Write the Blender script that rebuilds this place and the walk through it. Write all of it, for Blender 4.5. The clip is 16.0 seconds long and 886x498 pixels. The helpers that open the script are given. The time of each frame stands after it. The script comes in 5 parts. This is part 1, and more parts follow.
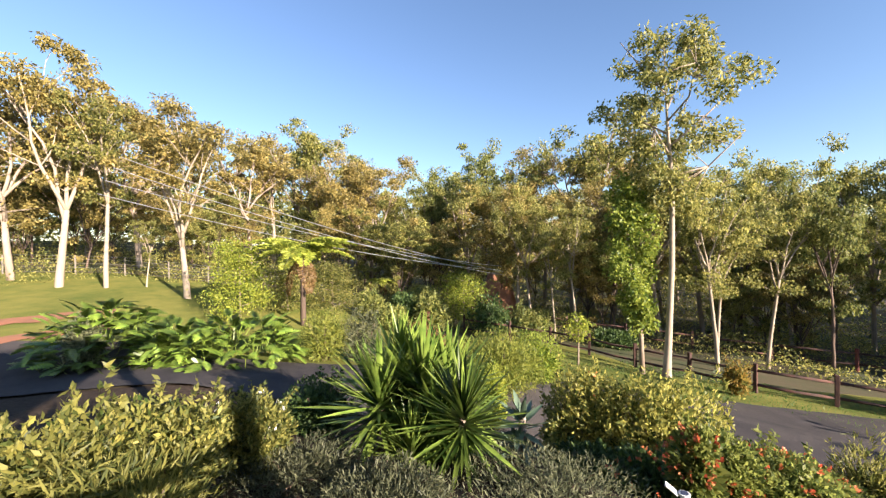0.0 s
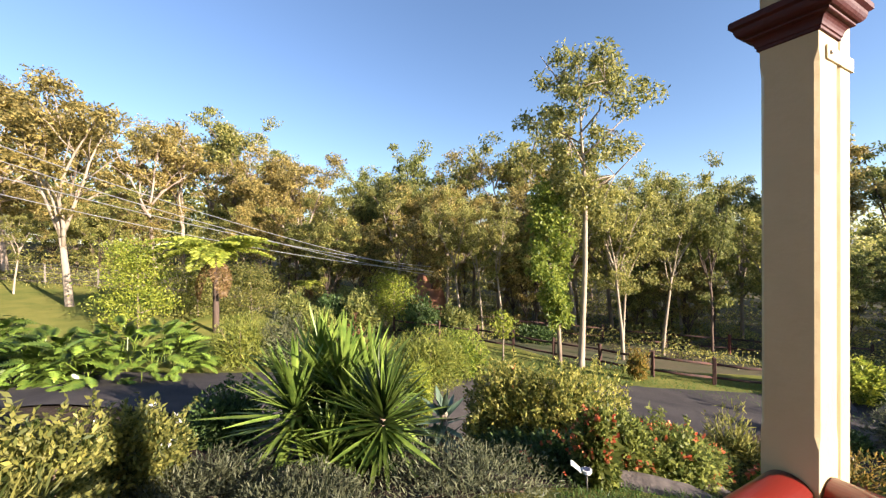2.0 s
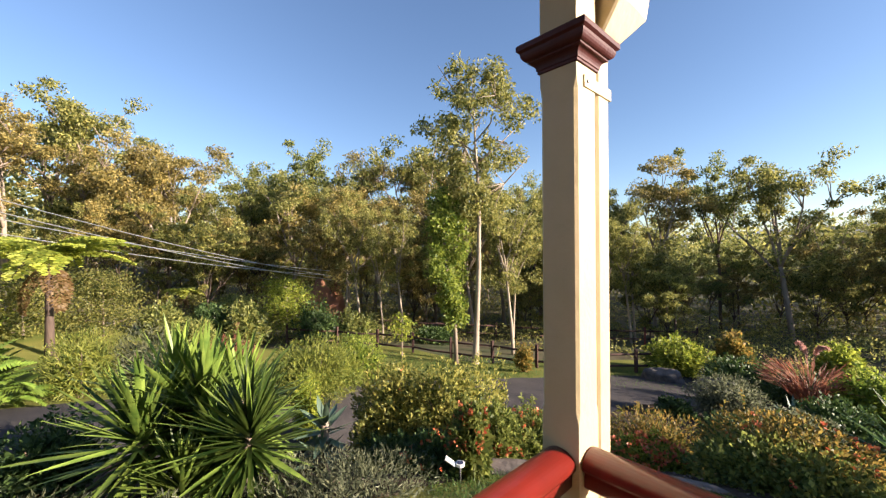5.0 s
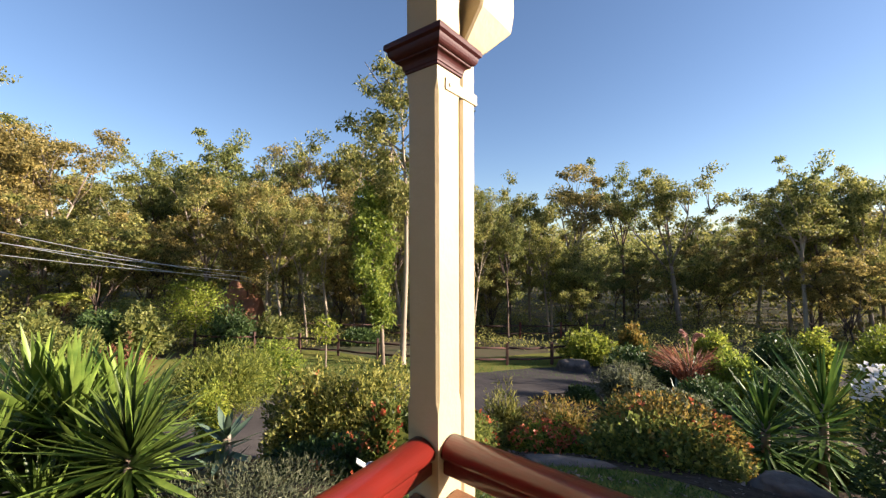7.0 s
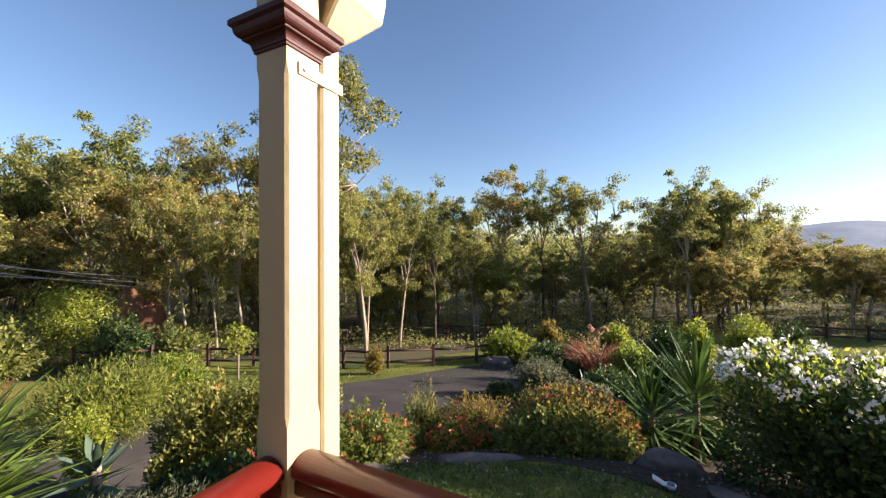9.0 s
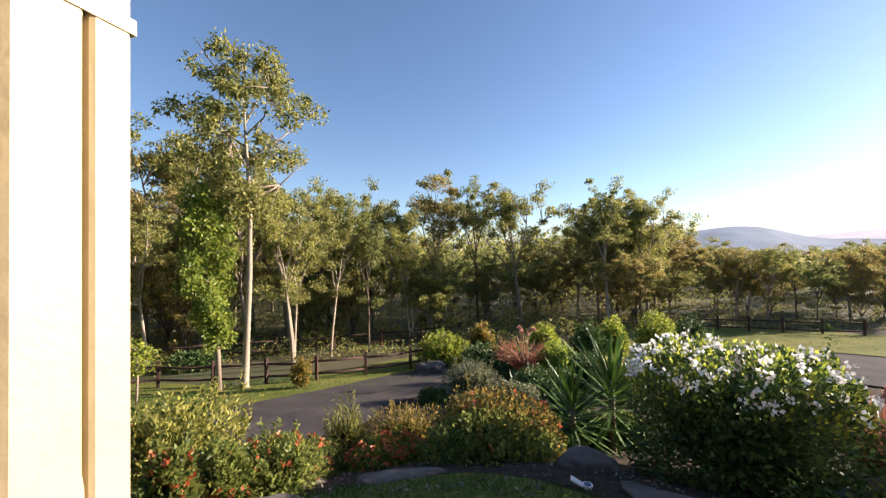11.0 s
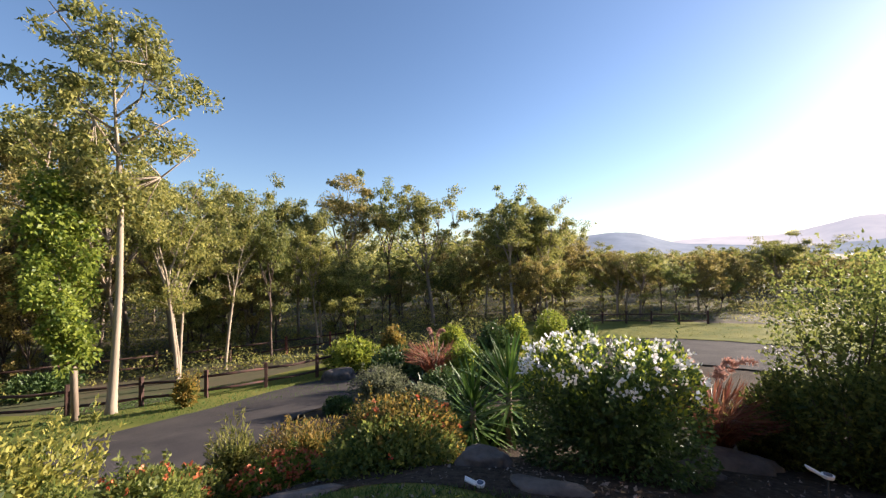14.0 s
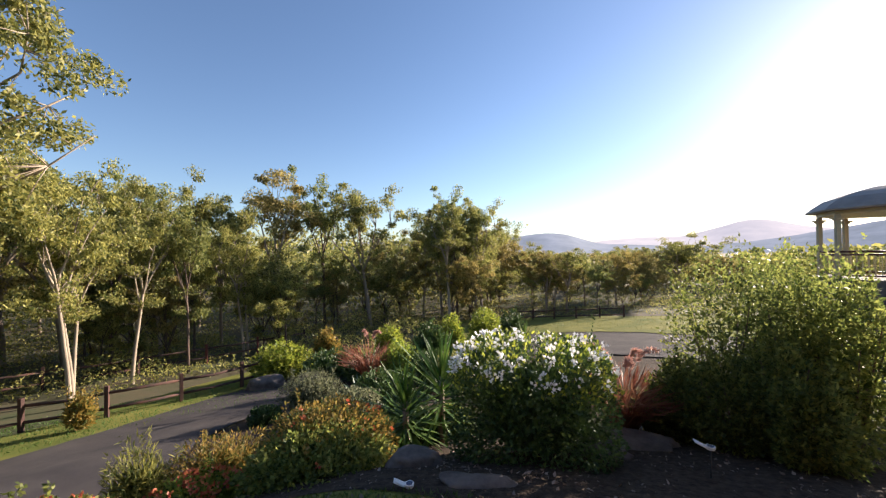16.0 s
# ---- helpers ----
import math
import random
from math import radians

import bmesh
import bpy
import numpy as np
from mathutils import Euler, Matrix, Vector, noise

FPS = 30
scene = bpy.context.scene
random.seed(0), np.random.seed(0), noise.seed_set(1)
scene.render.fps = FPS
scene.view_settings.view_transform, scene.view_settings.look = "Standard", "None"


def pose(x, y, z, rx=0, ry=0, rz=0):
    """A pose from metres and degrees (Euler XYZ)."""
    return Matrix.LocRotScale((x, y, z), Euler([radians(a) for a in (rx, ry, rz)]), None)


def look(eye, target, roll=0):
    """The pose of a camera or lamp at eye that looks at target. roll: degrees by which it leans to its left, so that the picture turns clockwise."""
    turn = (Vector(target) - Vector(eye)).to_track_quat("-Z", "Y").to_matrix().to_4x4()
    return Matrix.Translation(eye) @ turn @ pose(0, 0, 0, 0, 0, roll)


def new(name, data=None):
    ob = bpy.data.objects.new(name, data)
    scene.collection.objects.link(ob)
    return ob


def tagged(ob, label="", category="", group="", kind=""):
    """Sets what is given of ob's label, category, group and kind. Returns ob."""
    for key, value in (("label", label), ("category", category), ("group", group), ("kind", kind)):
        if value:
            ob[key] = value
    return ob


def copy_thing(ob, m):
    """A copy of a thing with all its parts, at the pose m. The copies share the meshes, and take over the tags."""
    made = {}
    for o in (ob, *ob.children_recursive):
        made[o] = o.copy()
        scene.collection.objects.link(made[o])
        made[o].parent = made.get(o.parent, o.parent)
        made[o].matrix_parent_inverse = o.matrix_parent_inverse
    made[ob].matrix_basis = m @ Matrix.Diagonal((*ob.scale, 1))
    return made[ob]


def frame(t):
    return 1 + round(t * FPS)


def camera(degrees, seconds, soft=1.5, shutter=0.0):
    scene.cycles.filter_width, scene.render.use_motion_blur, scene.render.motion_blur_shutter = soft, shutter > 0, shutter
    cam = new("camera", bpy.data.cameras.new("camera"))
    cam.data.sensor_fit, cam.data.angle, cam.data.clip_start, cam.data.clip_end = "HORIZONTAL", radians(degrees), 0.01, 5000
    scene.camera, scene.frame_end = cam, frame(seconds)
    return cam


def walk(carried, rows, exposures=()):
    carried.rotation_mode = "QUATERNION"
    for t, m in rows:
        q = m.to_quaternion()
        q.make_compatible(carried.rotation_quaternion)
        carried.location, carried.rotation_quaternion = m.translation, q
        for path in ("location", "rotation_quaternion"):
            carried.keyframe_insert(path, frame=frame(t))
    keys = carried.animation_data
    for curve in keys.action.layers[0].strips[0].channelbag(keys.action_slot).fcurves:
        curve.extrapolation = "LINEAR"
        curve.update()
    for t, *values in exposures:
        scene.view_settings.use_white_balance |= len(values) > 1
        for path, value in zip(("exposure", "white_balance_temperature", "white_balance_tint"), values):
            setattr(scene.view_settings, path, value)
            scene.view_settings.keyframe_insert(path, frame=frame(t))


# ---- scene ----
cam = camera(99.4, 16.0, soft=1.3)
PATH = [
    (0, (0.653, -1.117, 1.591), (-1.346, -1.057, 1.571), -0.7),
    (0.5, (0.649, -1.123, 1.556), (-1.345, -0.964, 1.541), -0.6),
    (1, (0.658, -1.096, 1.555), (-1.326, -0.844, 1.542), -0.7),
    (1.5, (0.634, -1.023, 1.528), (-1.338, -0.692, 1.516), -0.5),
    (2, (0.644, -0.994, 1.528), (-1.312, -0.577, 1.513), -0.5),
    (2.5, (0.642, -0.963, 1.53), (-1.295, -0.466, 1.516), -0.4),
    (3, (0.649, -0.923, 1.526), (-1.266, -0.345, 1.51), -0.4),
    (3.5, (0.66, -0.881, 1.53), (-1.229, -0.225, 1.516), -0.3),
    (4, (0.669, -0.831, 1.528), (-1.191, -0.097, 1.518), -0.3),
    (6.5, (0.79, -0.63, 1.509), (-0.863, 0.496, 1.507), -0.4),
    (7, (0.813, -0.593, 1.507), (-0.786, 0.609, 1.504), -0.2),
    (7.5, (0.855, -0.554, 1.506), (-0.684, 0.723, 1.513), -0.1),
    (8, (0.876, -0.506, 1.508), (-0.602, 0.842, 1.516), -0.2),
    (8.5, (0.89, -0.46, 1.508), (-0.526, 0.952, 1.509), -0.2),
    (9, (0.9, -0.418, 1.498), (-0.452, 1.057, 1.505), -0.2),
    (9.5, (0.891, -0.357, 1.481), (-0.394, 1.176, 1.494), -0.4),
    (12, (0.942, -0.043, 1.496), (-0.014, 1.713, 1.518), -0.5),
    (12.5, (0.971, -0.047, 1.534), (0.08, 1.744, 1.548), -0.4),
    (13, (0.996, -0.037, 1.544), (0.171, 1.785, 1.557), -0.5),
    (13.5, (1.023, -0.035, 1.537), (0.268, 1.817, 1.553), -0.5),
    (14, (1.025, -0.006, 1.525), (0.342, 1.873, 1.557), -0.5),
    (14.5, (1.045, 0.003, 1.529), (0.44, 1.91, 1.557), -0.6),
    (15, (1.069, -0.027, 1.545), (0.546, 1.903, 1.565), -0.4),
    (15.5, (1.085, -0.015, 1.544), (0.643, 1.935, 1.568), -0.4),
    (16, (1.11, 0.01, 1.539), (0.742, 1.976, 1.567), -0.6),
]
walk(cam, [(t, look(eye, target, roll)) for t, eye, target, roll in PATH], ((0, 2.03, 6350, 18), (4, 1.87, 6350, 18), (8, 1.59, 6350, 18), (12, 1.67, 6350, 18), (16, 1.58, 6350, 18)))

# ---------- light ----------
SUN_AZ, SUN_EL = 44.5, 16.5          # degrees from +Y towards +X, and above the horizon
world = bpy.data.worlds.new("sky_world")
scene.world = world
world.use_nodes = True
wn = world.node_tree.nodes
sky = wn.new("ShaderNodeTexSky")
sky.sky_type = "NISHITA"
sky.sun_disc = False
sky.sun_elevation, sky.sun_rotation = radians(SUN_EL), radians(SUN_AZ)
sky.air_density, sky.dust_density, sky.ozone_density = 1.0, 0.35, 2.7
wn["Background"].inputs[1].default_value = 0.067
world.node_tree.links.new(sky.outputs[0], wn["Background"].inputs[0])
sun_data = bpy.data.lights.new("sun", "SUN")
sun_data.energy, sun_data.angle, sun_data.color = 5.0, radians(0.6), (1.0, 0.87, 0.68)
sun = new("sun", sun_data)
sun_way = Vector((math.sin(radians(SUN_AZ)) * math.cos(radians(SUN_EL)), math.cos(radians(SUN_AZ)) * math.cos(radians(SUN_EL)), math.sin(radians(SUN_EL))))
sun.matrix_world = look((30, 30, 20), Vector((30, 30, 20)) - sun_way)


# ---------- materials ----------
def material(name, base, rough=0.6, second=None, scale=8.0, bump=0.0, bump_scale=60.0, metal=0.0, spec=0.4, island=None, translucent=0.0, contrast=(0.35, 0.65), stretch=None, object_random=0.0, coat=0.0, glow=0.0):
    """A node material: two colours mixed by noise at two scales, fine relief, per-piece variation, light through
    leaves, self-lit glow.
    """
    m = bpy.data.materials.new(name)
    m.use_nodes = True
    nt, nd = m.node_tree, m.node_tree.nodes
    b = nd["Principled BSDF"]
    b.inputs["Roughness"].default_value = rough
    b.inputs["Metallic"].default_value = metal
    b.inputs["Specular IOR Level"].default_value = spec
    b.inputs["Coat Weight"].default_value = coat
    b.inputs["Coat Roughness"].default_value = 0.12
    tc = nd.new("ShaderNodeTexCoord")
    where = tc.outputs["Object"]
    if stretch:
        mp = nd.new("ShaderNodeMapping")
        mp.inputs["Scale"].default_value = stretch
        nt.links.new(where, mp.inputs[0])
        where = mp.outputs[0]
    rgb = nd.new("ShaderNodeRGB")
    rgb.outputs[0].default_value = (*base, 1)
    col = rgb.outputs[0]
    if second:
        big, ramp, mix = nd.new("ShaderNodeTexNoise"), nd.new("ShaderNodeMapRange"), nd.new("ShaderNodeMix")
        big.inputs["Scale"].default_value, big.inputs["Detail"].default_value, big.inputs["Roughness"].default_value = scale, 8, 0.65
        nt.links.new(where, big.inputs["Vector"])
        ramp.inputs[1].default_value, ramp.inputs[2].default_value = contrast
        nt.links.new(big.outputs[0], ramp.inputs[0])
        mix.data_type = "RGBA"
        nt.links.new(ramp.outputs[0], mix.inputs[0])
        nt.links.new(col, mix.inputs[6])
        mix.inputs[7].default_value = (*second, 1)
        col = mix.outputs[2]
    if island:
        geo, mix = nd.new("ShaderNodeNewGeometry"), nd.new("ShaderNodeMix")
        mix.data_type = "RGBA"
        nt.links.new(geo.outputs["Random Per Island"], mix.inputs[0])
        nt.links.new(col, mix.inputs[6])
        mix.inputs[7].default_value = (*island, 1)
        col = mix.outputs[2]
    if object_random:
        info, hsv, mr = nd.new("ShaderNodeObjectInfo"), nd.new("ShaderNodeHueSaturation"), nd.new("ShaderNodeMapRange")
        mr.inputs[3].default_value, mr.inputs[4].default_value = 1 - object_random, 1 + object_random
        nt.links.new(info.outputs["Random"], mr.inputs[0])
        nt.links.new(mr.outputs[0], hsv.inputs["Value"])
        nt.links.new(col, hsv.inputs["Color"])
        col = hsv.outputs[0]
    nt.links.new(col, b.inputs["Base Color"])
    # emits its own colour; only the backdrop hills use this
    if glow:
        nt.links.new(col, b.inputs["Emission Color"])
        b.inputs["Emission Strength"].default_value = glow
    if bump:
        fine, bp = nd.new("ShaderNodeTexNoise"), nd.new("ShaderNodeBump")
        fine.inputs["Scale"].default_value, fine.inputs["Detail"].default_value = bump_scale, 6
        nt.links.new(where, fine.inputs["Vector"])
        bp.inputs["Strength"].default_value, bp.inputs["Distance"].default_value = bump, 0.02
        nt.links.new(fine.outputs[0], bp.inputs["Height"])
        nt.links.new(bp.outputs[0], b.inputs["Normal"])
    if translucent:
        tr, ms = nd.new("ShaderNodeBsdfTranslucent"), nd.new("ShaderNodeMixShader")
        nt.links.new(col, tr.inputs[0])
        ms.inputs[0].default_value = translucent
        nt.links.new(b.outputs[0], ms.inputs[1])
        nt.links.new(tr.outputs[0], ms.inputs[2])
        nt.links.new(ms.outputs[0], nd["Material Output"].inputs[0])
    return m


def leafy(name, base, tip, rough=0.5, see=0.52, rnd=0.16):
    return material(name, base, rough, island=tip, translucent=see, spec=0.35, object_random=rnd)


GUM_LEAF = leafy("gum_leaf", (0.07, 0.10, 0.025), (0.46, 0.42, 0.12))
# gum leaf again, its golden tint standing for low sun on the crowns
GUM_SUNLIT = leafy("gum_leaf_sunlit", (0.10, 0.095, 0.028), (0.50, 0.39, 0.125))
GUM_DARK = leafy("gum_leaf_dark", (0.055, 0.088, 0.024), (0.36, 0.36, 0.10))
VINE_LEAF = leafy("vine_leaf", (0.075, 0.135, 0.02), (0.40, 0.45, 0.07))
FINE_LEAF = leafy("fine_leaf", (0.07, 0.11, 0.02), (0.37, 0.38, 0.075))
LIME_LEAF = leafy("lime_leaf", (0.10, 0.16, 0.02), (0.46, 0.48, 0.07))
OLIVE_LEAF = leafy("olive_leaf", (0.06, 0.085, 0.022), (0.36, 0.34, 0.09))
DARK_LEAF = leafy("dark_leaf", (0.022, 0.05, 0.014), (0.11, 0.17, 0.045), rough=0.5, see=0.28)
YELLOW_LEAF = leafy("variegated_leaf", (0.045, 0.08, 0.016), (0.50, 0.45, 0.11))
RUST_LEAF = leafy("rust_leaf", (0.06, 0.095, 0.022), (0.44, 0.28, 0.067))
RED_FLOWER = leafy("red_flower", (0.5, 0.08, 0.04), (0.68, 0.26, 0.1), see=0.3)
WHITE_FLOWER = leafy("white_flower", (0.8, 0.8, 0.78), (0.9, 0.88, 0.9), see=0.3, rnd=0.03)
SHRUB_LEAF = leafy("shrub_leaf", (0.06, 0.095, 0.024), (0.29, 0.31, 0.075), see=0.62)
# yellower copy of the lawn blade: the colour imitates sun shining through it
SUNLIT_GRASS = leafy("sunlit_grass_blade", (0.13, 0.15, 0.035), (0.36, 0.33, 0.09))
GREY_LEAF = leafy("grey_leaf", (0.055, 0.067, 0.035), (0.24, 0.25, 0.14))
RED_GRASS = leafy("red_grass", (0.17, 0.05, 0.035), (0.38, 0.18, 0.1))
PLUME = leafy("plume", (0.5, 0.25, 0.2), (0.7, 0.45, 0.36), see=0.5)
BLADE = material("yucca_blade", (0.03, 0.075, 0.012), 0.42, second=(0.21, 0.28, 0.05), scale=1.8, translucent=0.18, object_random=0.55, spec=0.3)
BLADE_DARK = material("yucca_blade_dark", (0.03, 0.085, 0.018), 0.5, second=(0.12, 0.19, 0.035), scale=3, translucent=0.2, object_random=0.45, spec=0.22)
AGAVE = material("agave_blade", (0.06, 0.105, 0.065), 0.55, second=(0.12, 0.17, 0.11), scale=3, object_random=0.2)
PHIL = material("split_leaf", (0.04, 0.095, 0.015), 0.3, second=(0.20, 0.27, 0.04), scale=2.5, translucent=0.2, object_random=0.45, spec=0.45)
FROND = leafy("frond_leaf", (0.17, 0.24, 0.035), (0.56, 0.57, 0.1))
DRY = leafy("dry_frond", (0.14, 0.08, 0.03), (0.3, 0.2, 0.09))
BARK_WHITE = material("pale_bark", (0.36, 0.30, 0.225), 0.9, second=(0.19, 0.14, 0.10), scale=2.2, bump=0.5, bump_scale=9, contrast=(0.3, 0.8), stretch=(1, 1, 0.2))
BARK_GREY = material("grey_bark", (0.36, 0.29, 0.23), 0.9, second=(0.14, 0.10, 0.067), scale=1.5, bump=0.6, bump_scale=12, stretch=(1, 1, 0.2))
BARK_DARK = material("dark_bark", (0.13, 0.09, 0.065), 0.9, second=(0.05, 0.035, 0.03), scale=2, bump=0.8, bump_scale=14, stretch=(1, 1, 0.2))
STEM = material("shrub_stem", (0.16, 0.11, 0.07), 0.9, second=(0.07, 0.05, 0.035), scale=5, bump=0.4)
EARTH = material("ground_cover", (0.05, 0.062, 0.02), 0.95, second=(0.10, 0.07, 0.038), scale=0.35, bump=0.8, bump_scale=5)
GRASS = material("lawn_grass", (0.08, 0.11, 0.024), 0.95, second=(0.25, 0.225, 0.06), scale=0.5, bump=0.9, bump_scale=25, contrast=(0.3, 0.75), spec=0.08)
GRASS_BLADE = leafy("grass_blade", (0.05, 0.11, 0.02), (0.13, 0.2, 0.05))
MULCH = material("mulch", (0.035, 0.025, 0.018), 0.95, second=(0.085, 0.062, 0.045), scale=14, bump=1.0, bump_scale=35, spec=0.1)
CHIP = material("wood_chip", (0.12, 0.08, 0.06), 0.95, island=(0.32, 0.26, 0.22))
ASPHALT = material("asphalt", (0.052, 0.047, 0.048), 0.95, second=(0.085, 0.075, 0.071), scale=0.8, bump=0.5, bump_scale=90, spec=0.12)
DIRT = material("red_dirt", (0.32, 0.13, 0.07), 0.95, second=(0.2, 0.10, 0.06), scale=1.5, bump=0.5, bump_scale=20)
STONE = material("garden_stone", (0.17, 0.14, 0.12), 0.85, second=(0.06, 0.05, 0.045), scale=3, bump=0.9, bump_scale=10)
FENCE = material("fence_timber", (0.085, 0.036, 0.026), 0.85, second=(0.035, 0.022, 0.018), scale=3, bump=0.4, stretch=(1, 1, 0.3), object_random=0.3)
FENCE_RED = material("fence_red_paint", (0.20, 0.05, 0.035), 0.75, second=(0.10, 0.035, 0.025), scale=4, bump=0.3)
WIRE_POST = material("grey_fence_post", (0.25, 0.22, 0.18), 0.85, second=(0.15, 0.13, 0.11), scale=4, bump=0.3)
STEEL = material("galvanised_wire", (0.5, 0.5, 0.5), 0.45, metal=0.9)
CREAM = material("cream_paint", (0.49, 0.405, 0.255), 0.45, second=(0.44, 0.36, 0.22), scale=5, bump=0.12, bump_scale=40, contrast=(0.45, 0.8), spec=0.35)
OXBLOOD = material("oxblood_paint", (0.067, 0.012, 0.010), 0.55, second=(0.05, 0.009, 0.009), scale=9, bump=0.12, bump_scale=50, spec=0.3)
RAIL_RED = material("gloss_red_paint", (0.15, 0.013, 0.008), 0.32, second=(0.11, 0.011, 0.007), scale=7, spec=0.35, coat=0.25)
BROWN = material("brown_paint", (0.32, 0.15, 0.06), 0.5, second=(0.22, 0.1, 0.045), scale=7, bump=0.2)
DECK = material("deck_timber", (0.25, 0.14, 0.08), 0.6, second=(0.16, 0.09, 0.05), scale=3, bump=0.3, stretch=(1, 0.2, 1))
WHITE = material("white_plastic", (0.8, 0.8, 0.8), 0.3, second=(0.7, 0.7, 0.7), scale=20)
PANEL = material("solar_panel", (0.04, 0.05, 0.09), 0.15, second=(0.06, 0.07, 0.12), scale=40)
IRON = material("dark_metal", (0.05, 0.05, 0.05), 0.5, metal=0.6)
BRICK = material("house_brick", (0.42, 0.28, 0.2), 0.85, second=(0.3, 0.19, 0.14), scale=6, bump=0.4)
ROOF = material("grey_roof", (0.30, 0.26, 0.23), 0.6, second=(0.24, 0.2, 0.18), scale=2)
# distance haze is mixed into these hill colours, and emission lifts their shaded side
HILL = material("hill_haze_glow", (0.23, 0.245, 0.275), 1.0, second=(0.17, 0.185, 0.205), scale=0.012, spec=0.0, glow=0.45)
HILL_FAR = material("far_hill_haze_glow", (0.37, 0.335, 0.33), 1.0, second=(0.32, 0.295, 0.30), scale=0.01, spec=0.0, glow=0.6)


# ---------- small helpers ----------
def mesh_of(name, verts, faces, mat, smooth=False):
    me = bpy.data.meshes.new(name)
    me.from_pydata([tuple(v) for v in verts], [], [tuple(f) for f in faces])
    me.materials.append(mat)
    if smooth:
        me.shade_smooth()
    return me


def child(name, me, parent, label="", m=None):
    ob = new(name, me)
    ob.parent = parent
    if m is not None:
        ob.matrix_basis = m
    if label:
        ob["label"] = label
    return ob


def part(name, bm, mat, parent, label="", smooth=False):
    me = bpy.data.meshes.new(name)
    bm.to_mesh(me)
    bm.free()
    me.materials.append(mat)
    if smooth:
        me.shade_smooth()
    return child(name, me, parent, label)


def thing(name, x, y, z, label, category, group="", turn=0.0, kind=""):
    ob = new(name)
    ob.matrix_basis = pose(x, y, z, 0, 0, turn)
    return tagged(ob, label, category, group, kind)


def box(bm, x0, y0, z0, x1, y1, z1, bevel=0.0):
    made = bmesh.ops.create_cube(bm, size=1.0, matrix=Matrix.Translation(((x0 + x1) / 2, (y0 + y1) / 2, (z0 + z1) / 2)) @ Matrix.Diagonal((x1 - x0, y1 - y0, z1 - z0, 1)))
    if bevel:
        edges = {e for v in made["verts"] for e in v.link_edges}
        bmesh.ops.bevel(bm, geom=list(edges), offset=bevel, segments=2, affect="EDGES", profile=0.6)
    return bm


def boxed(x0, y0, z0, x1, y1, z1, bevel=0.0):
    return box(bmesh.new(), x0, y0, z0, x1, y1, z1, bevel)


def tube(verts, faces, points, radii, sides=7):
    """A round tapering tube along points, appended to verts and faces."""
    start, n = len(verts), len(points)
    for i, (p, r) in enumerate(zip(points, radii)):
        a, b = Vector(points[max(0, i - 1)]), Vector(points[min(n - 1, i + 1)])
        d = (b - a).normalized()
        s = d.cross(Vector((0.3, 0.9, 0.1)) if abs(d.z) > 0.5 else Vector((0, 0, 1))).normalized()
        u = s.cross(d)
        for k in range(sides):
            w = 2 * math.pi * k / sides
            verts.append(Vector(p) + (s * math.cos(w) + u * math.sin(w)) * r)
    for i in range(n - 1):
        for k in range(sides):
            j = (k + 1) % sides
            faces.append((start + i * sides + k, start + i * sides + j, start + (i + 1) * sides + j, start + (i + 1) * sides + k))
    faces.append(tuple(start + (n - 1) * sides + k for k in range(sides)))
    faces.append(tuple(start + k for k in reversed(range(sides))))


def leaves(name, base, way, length, width, mat, rng):
    """Many pointed leaves as one mesh: base points, directions and lengths as arrays."""
    n = len(base)
    way = way / np.maximum(np.linalg.norm(way, axis=1, keepdims=True), 1e-6)
    side = np.cross(way, rng.normal(size=(n, 3)))
    side /= np.maximum(np.linalg.norm(side, axis=1, keepdims=True), 1e-6)
    up = np.cross(side, way)
    L = np.broadcast_to(np.asarray(length, float).reshape(-1, 1), (n, 1))
    mid = base + way * L * 0.45
    v = np.stack([base, mid + side * L * width, base + way * L - up * L * 0.12, mid - side * L * width], 1).reshape(-1, 3)
    me = bpy.data.meshes.new(name)
    me.vertices.add(4 * n)
    me.vertices.foreach_set("co", v.astype(np.float32).ravel())
    me.loops.add(4 * n)
    me.loops.foreach_set("vertex_index", np.arange(4 * n, dtype=np.int32))
    me.polygons.add(n)
    me.polygons.foreach_set("loop_start", np.arange(0, 4 * n, 4, dtype=np.int32))
    me.update(calc_edges=True)
    me.materials.append(mat)
    return me


def ease(a, b, x):
    k = min(1.0, max(0.0, (x - a) / (b - a)))
    return k * k * (3 - 2 * k)


# ---------- the lie of the land ----------
FALL = ((0, 0.5), (3, 0.55), (4, 0.75), (5, 1.2), (8, 2.3), (12, 3.3), (17, 4.1), (25, 4.8), (45, 6.0), (80, 5.5), (200, 5.0), (4000, 5.0))


def land(x, y):
    """Height of the ground: a knoll round the house that falls to a valley ahead and rises to a paddock on one side."""
    r = math.hypot(x, y)
    ph = math.degrees(math.atan2(0.75 * x + 0.66 * y, -0.66 * x + 0.75 * y))
    drop = 5.0
    for (a, za), (b, zb) in zip(FALL, FALL[1:]):
        if a <= r <= b:
            drop = za + (zb - za) * (r - a) / (b - a)
    m = 0.45 + 0.55 * max(0.0, math.cos(radians(ph)))
    m = 1 + (m - 1) * ease(2, 6, r)
    front = 0.75 * math.exp(-((ph + 25) / 55) ** 2) * ease(1.5, 3.5, r) * (1 - ease(5, 10, r))
    rise = 0.13 * min(max(0.0, r - 13), 40) * ease(45, 75, -ph) * (1 - ease(120, 178, abs(ph))) if ph < 0 else 0.0
    return -drop * (m + front) + rise


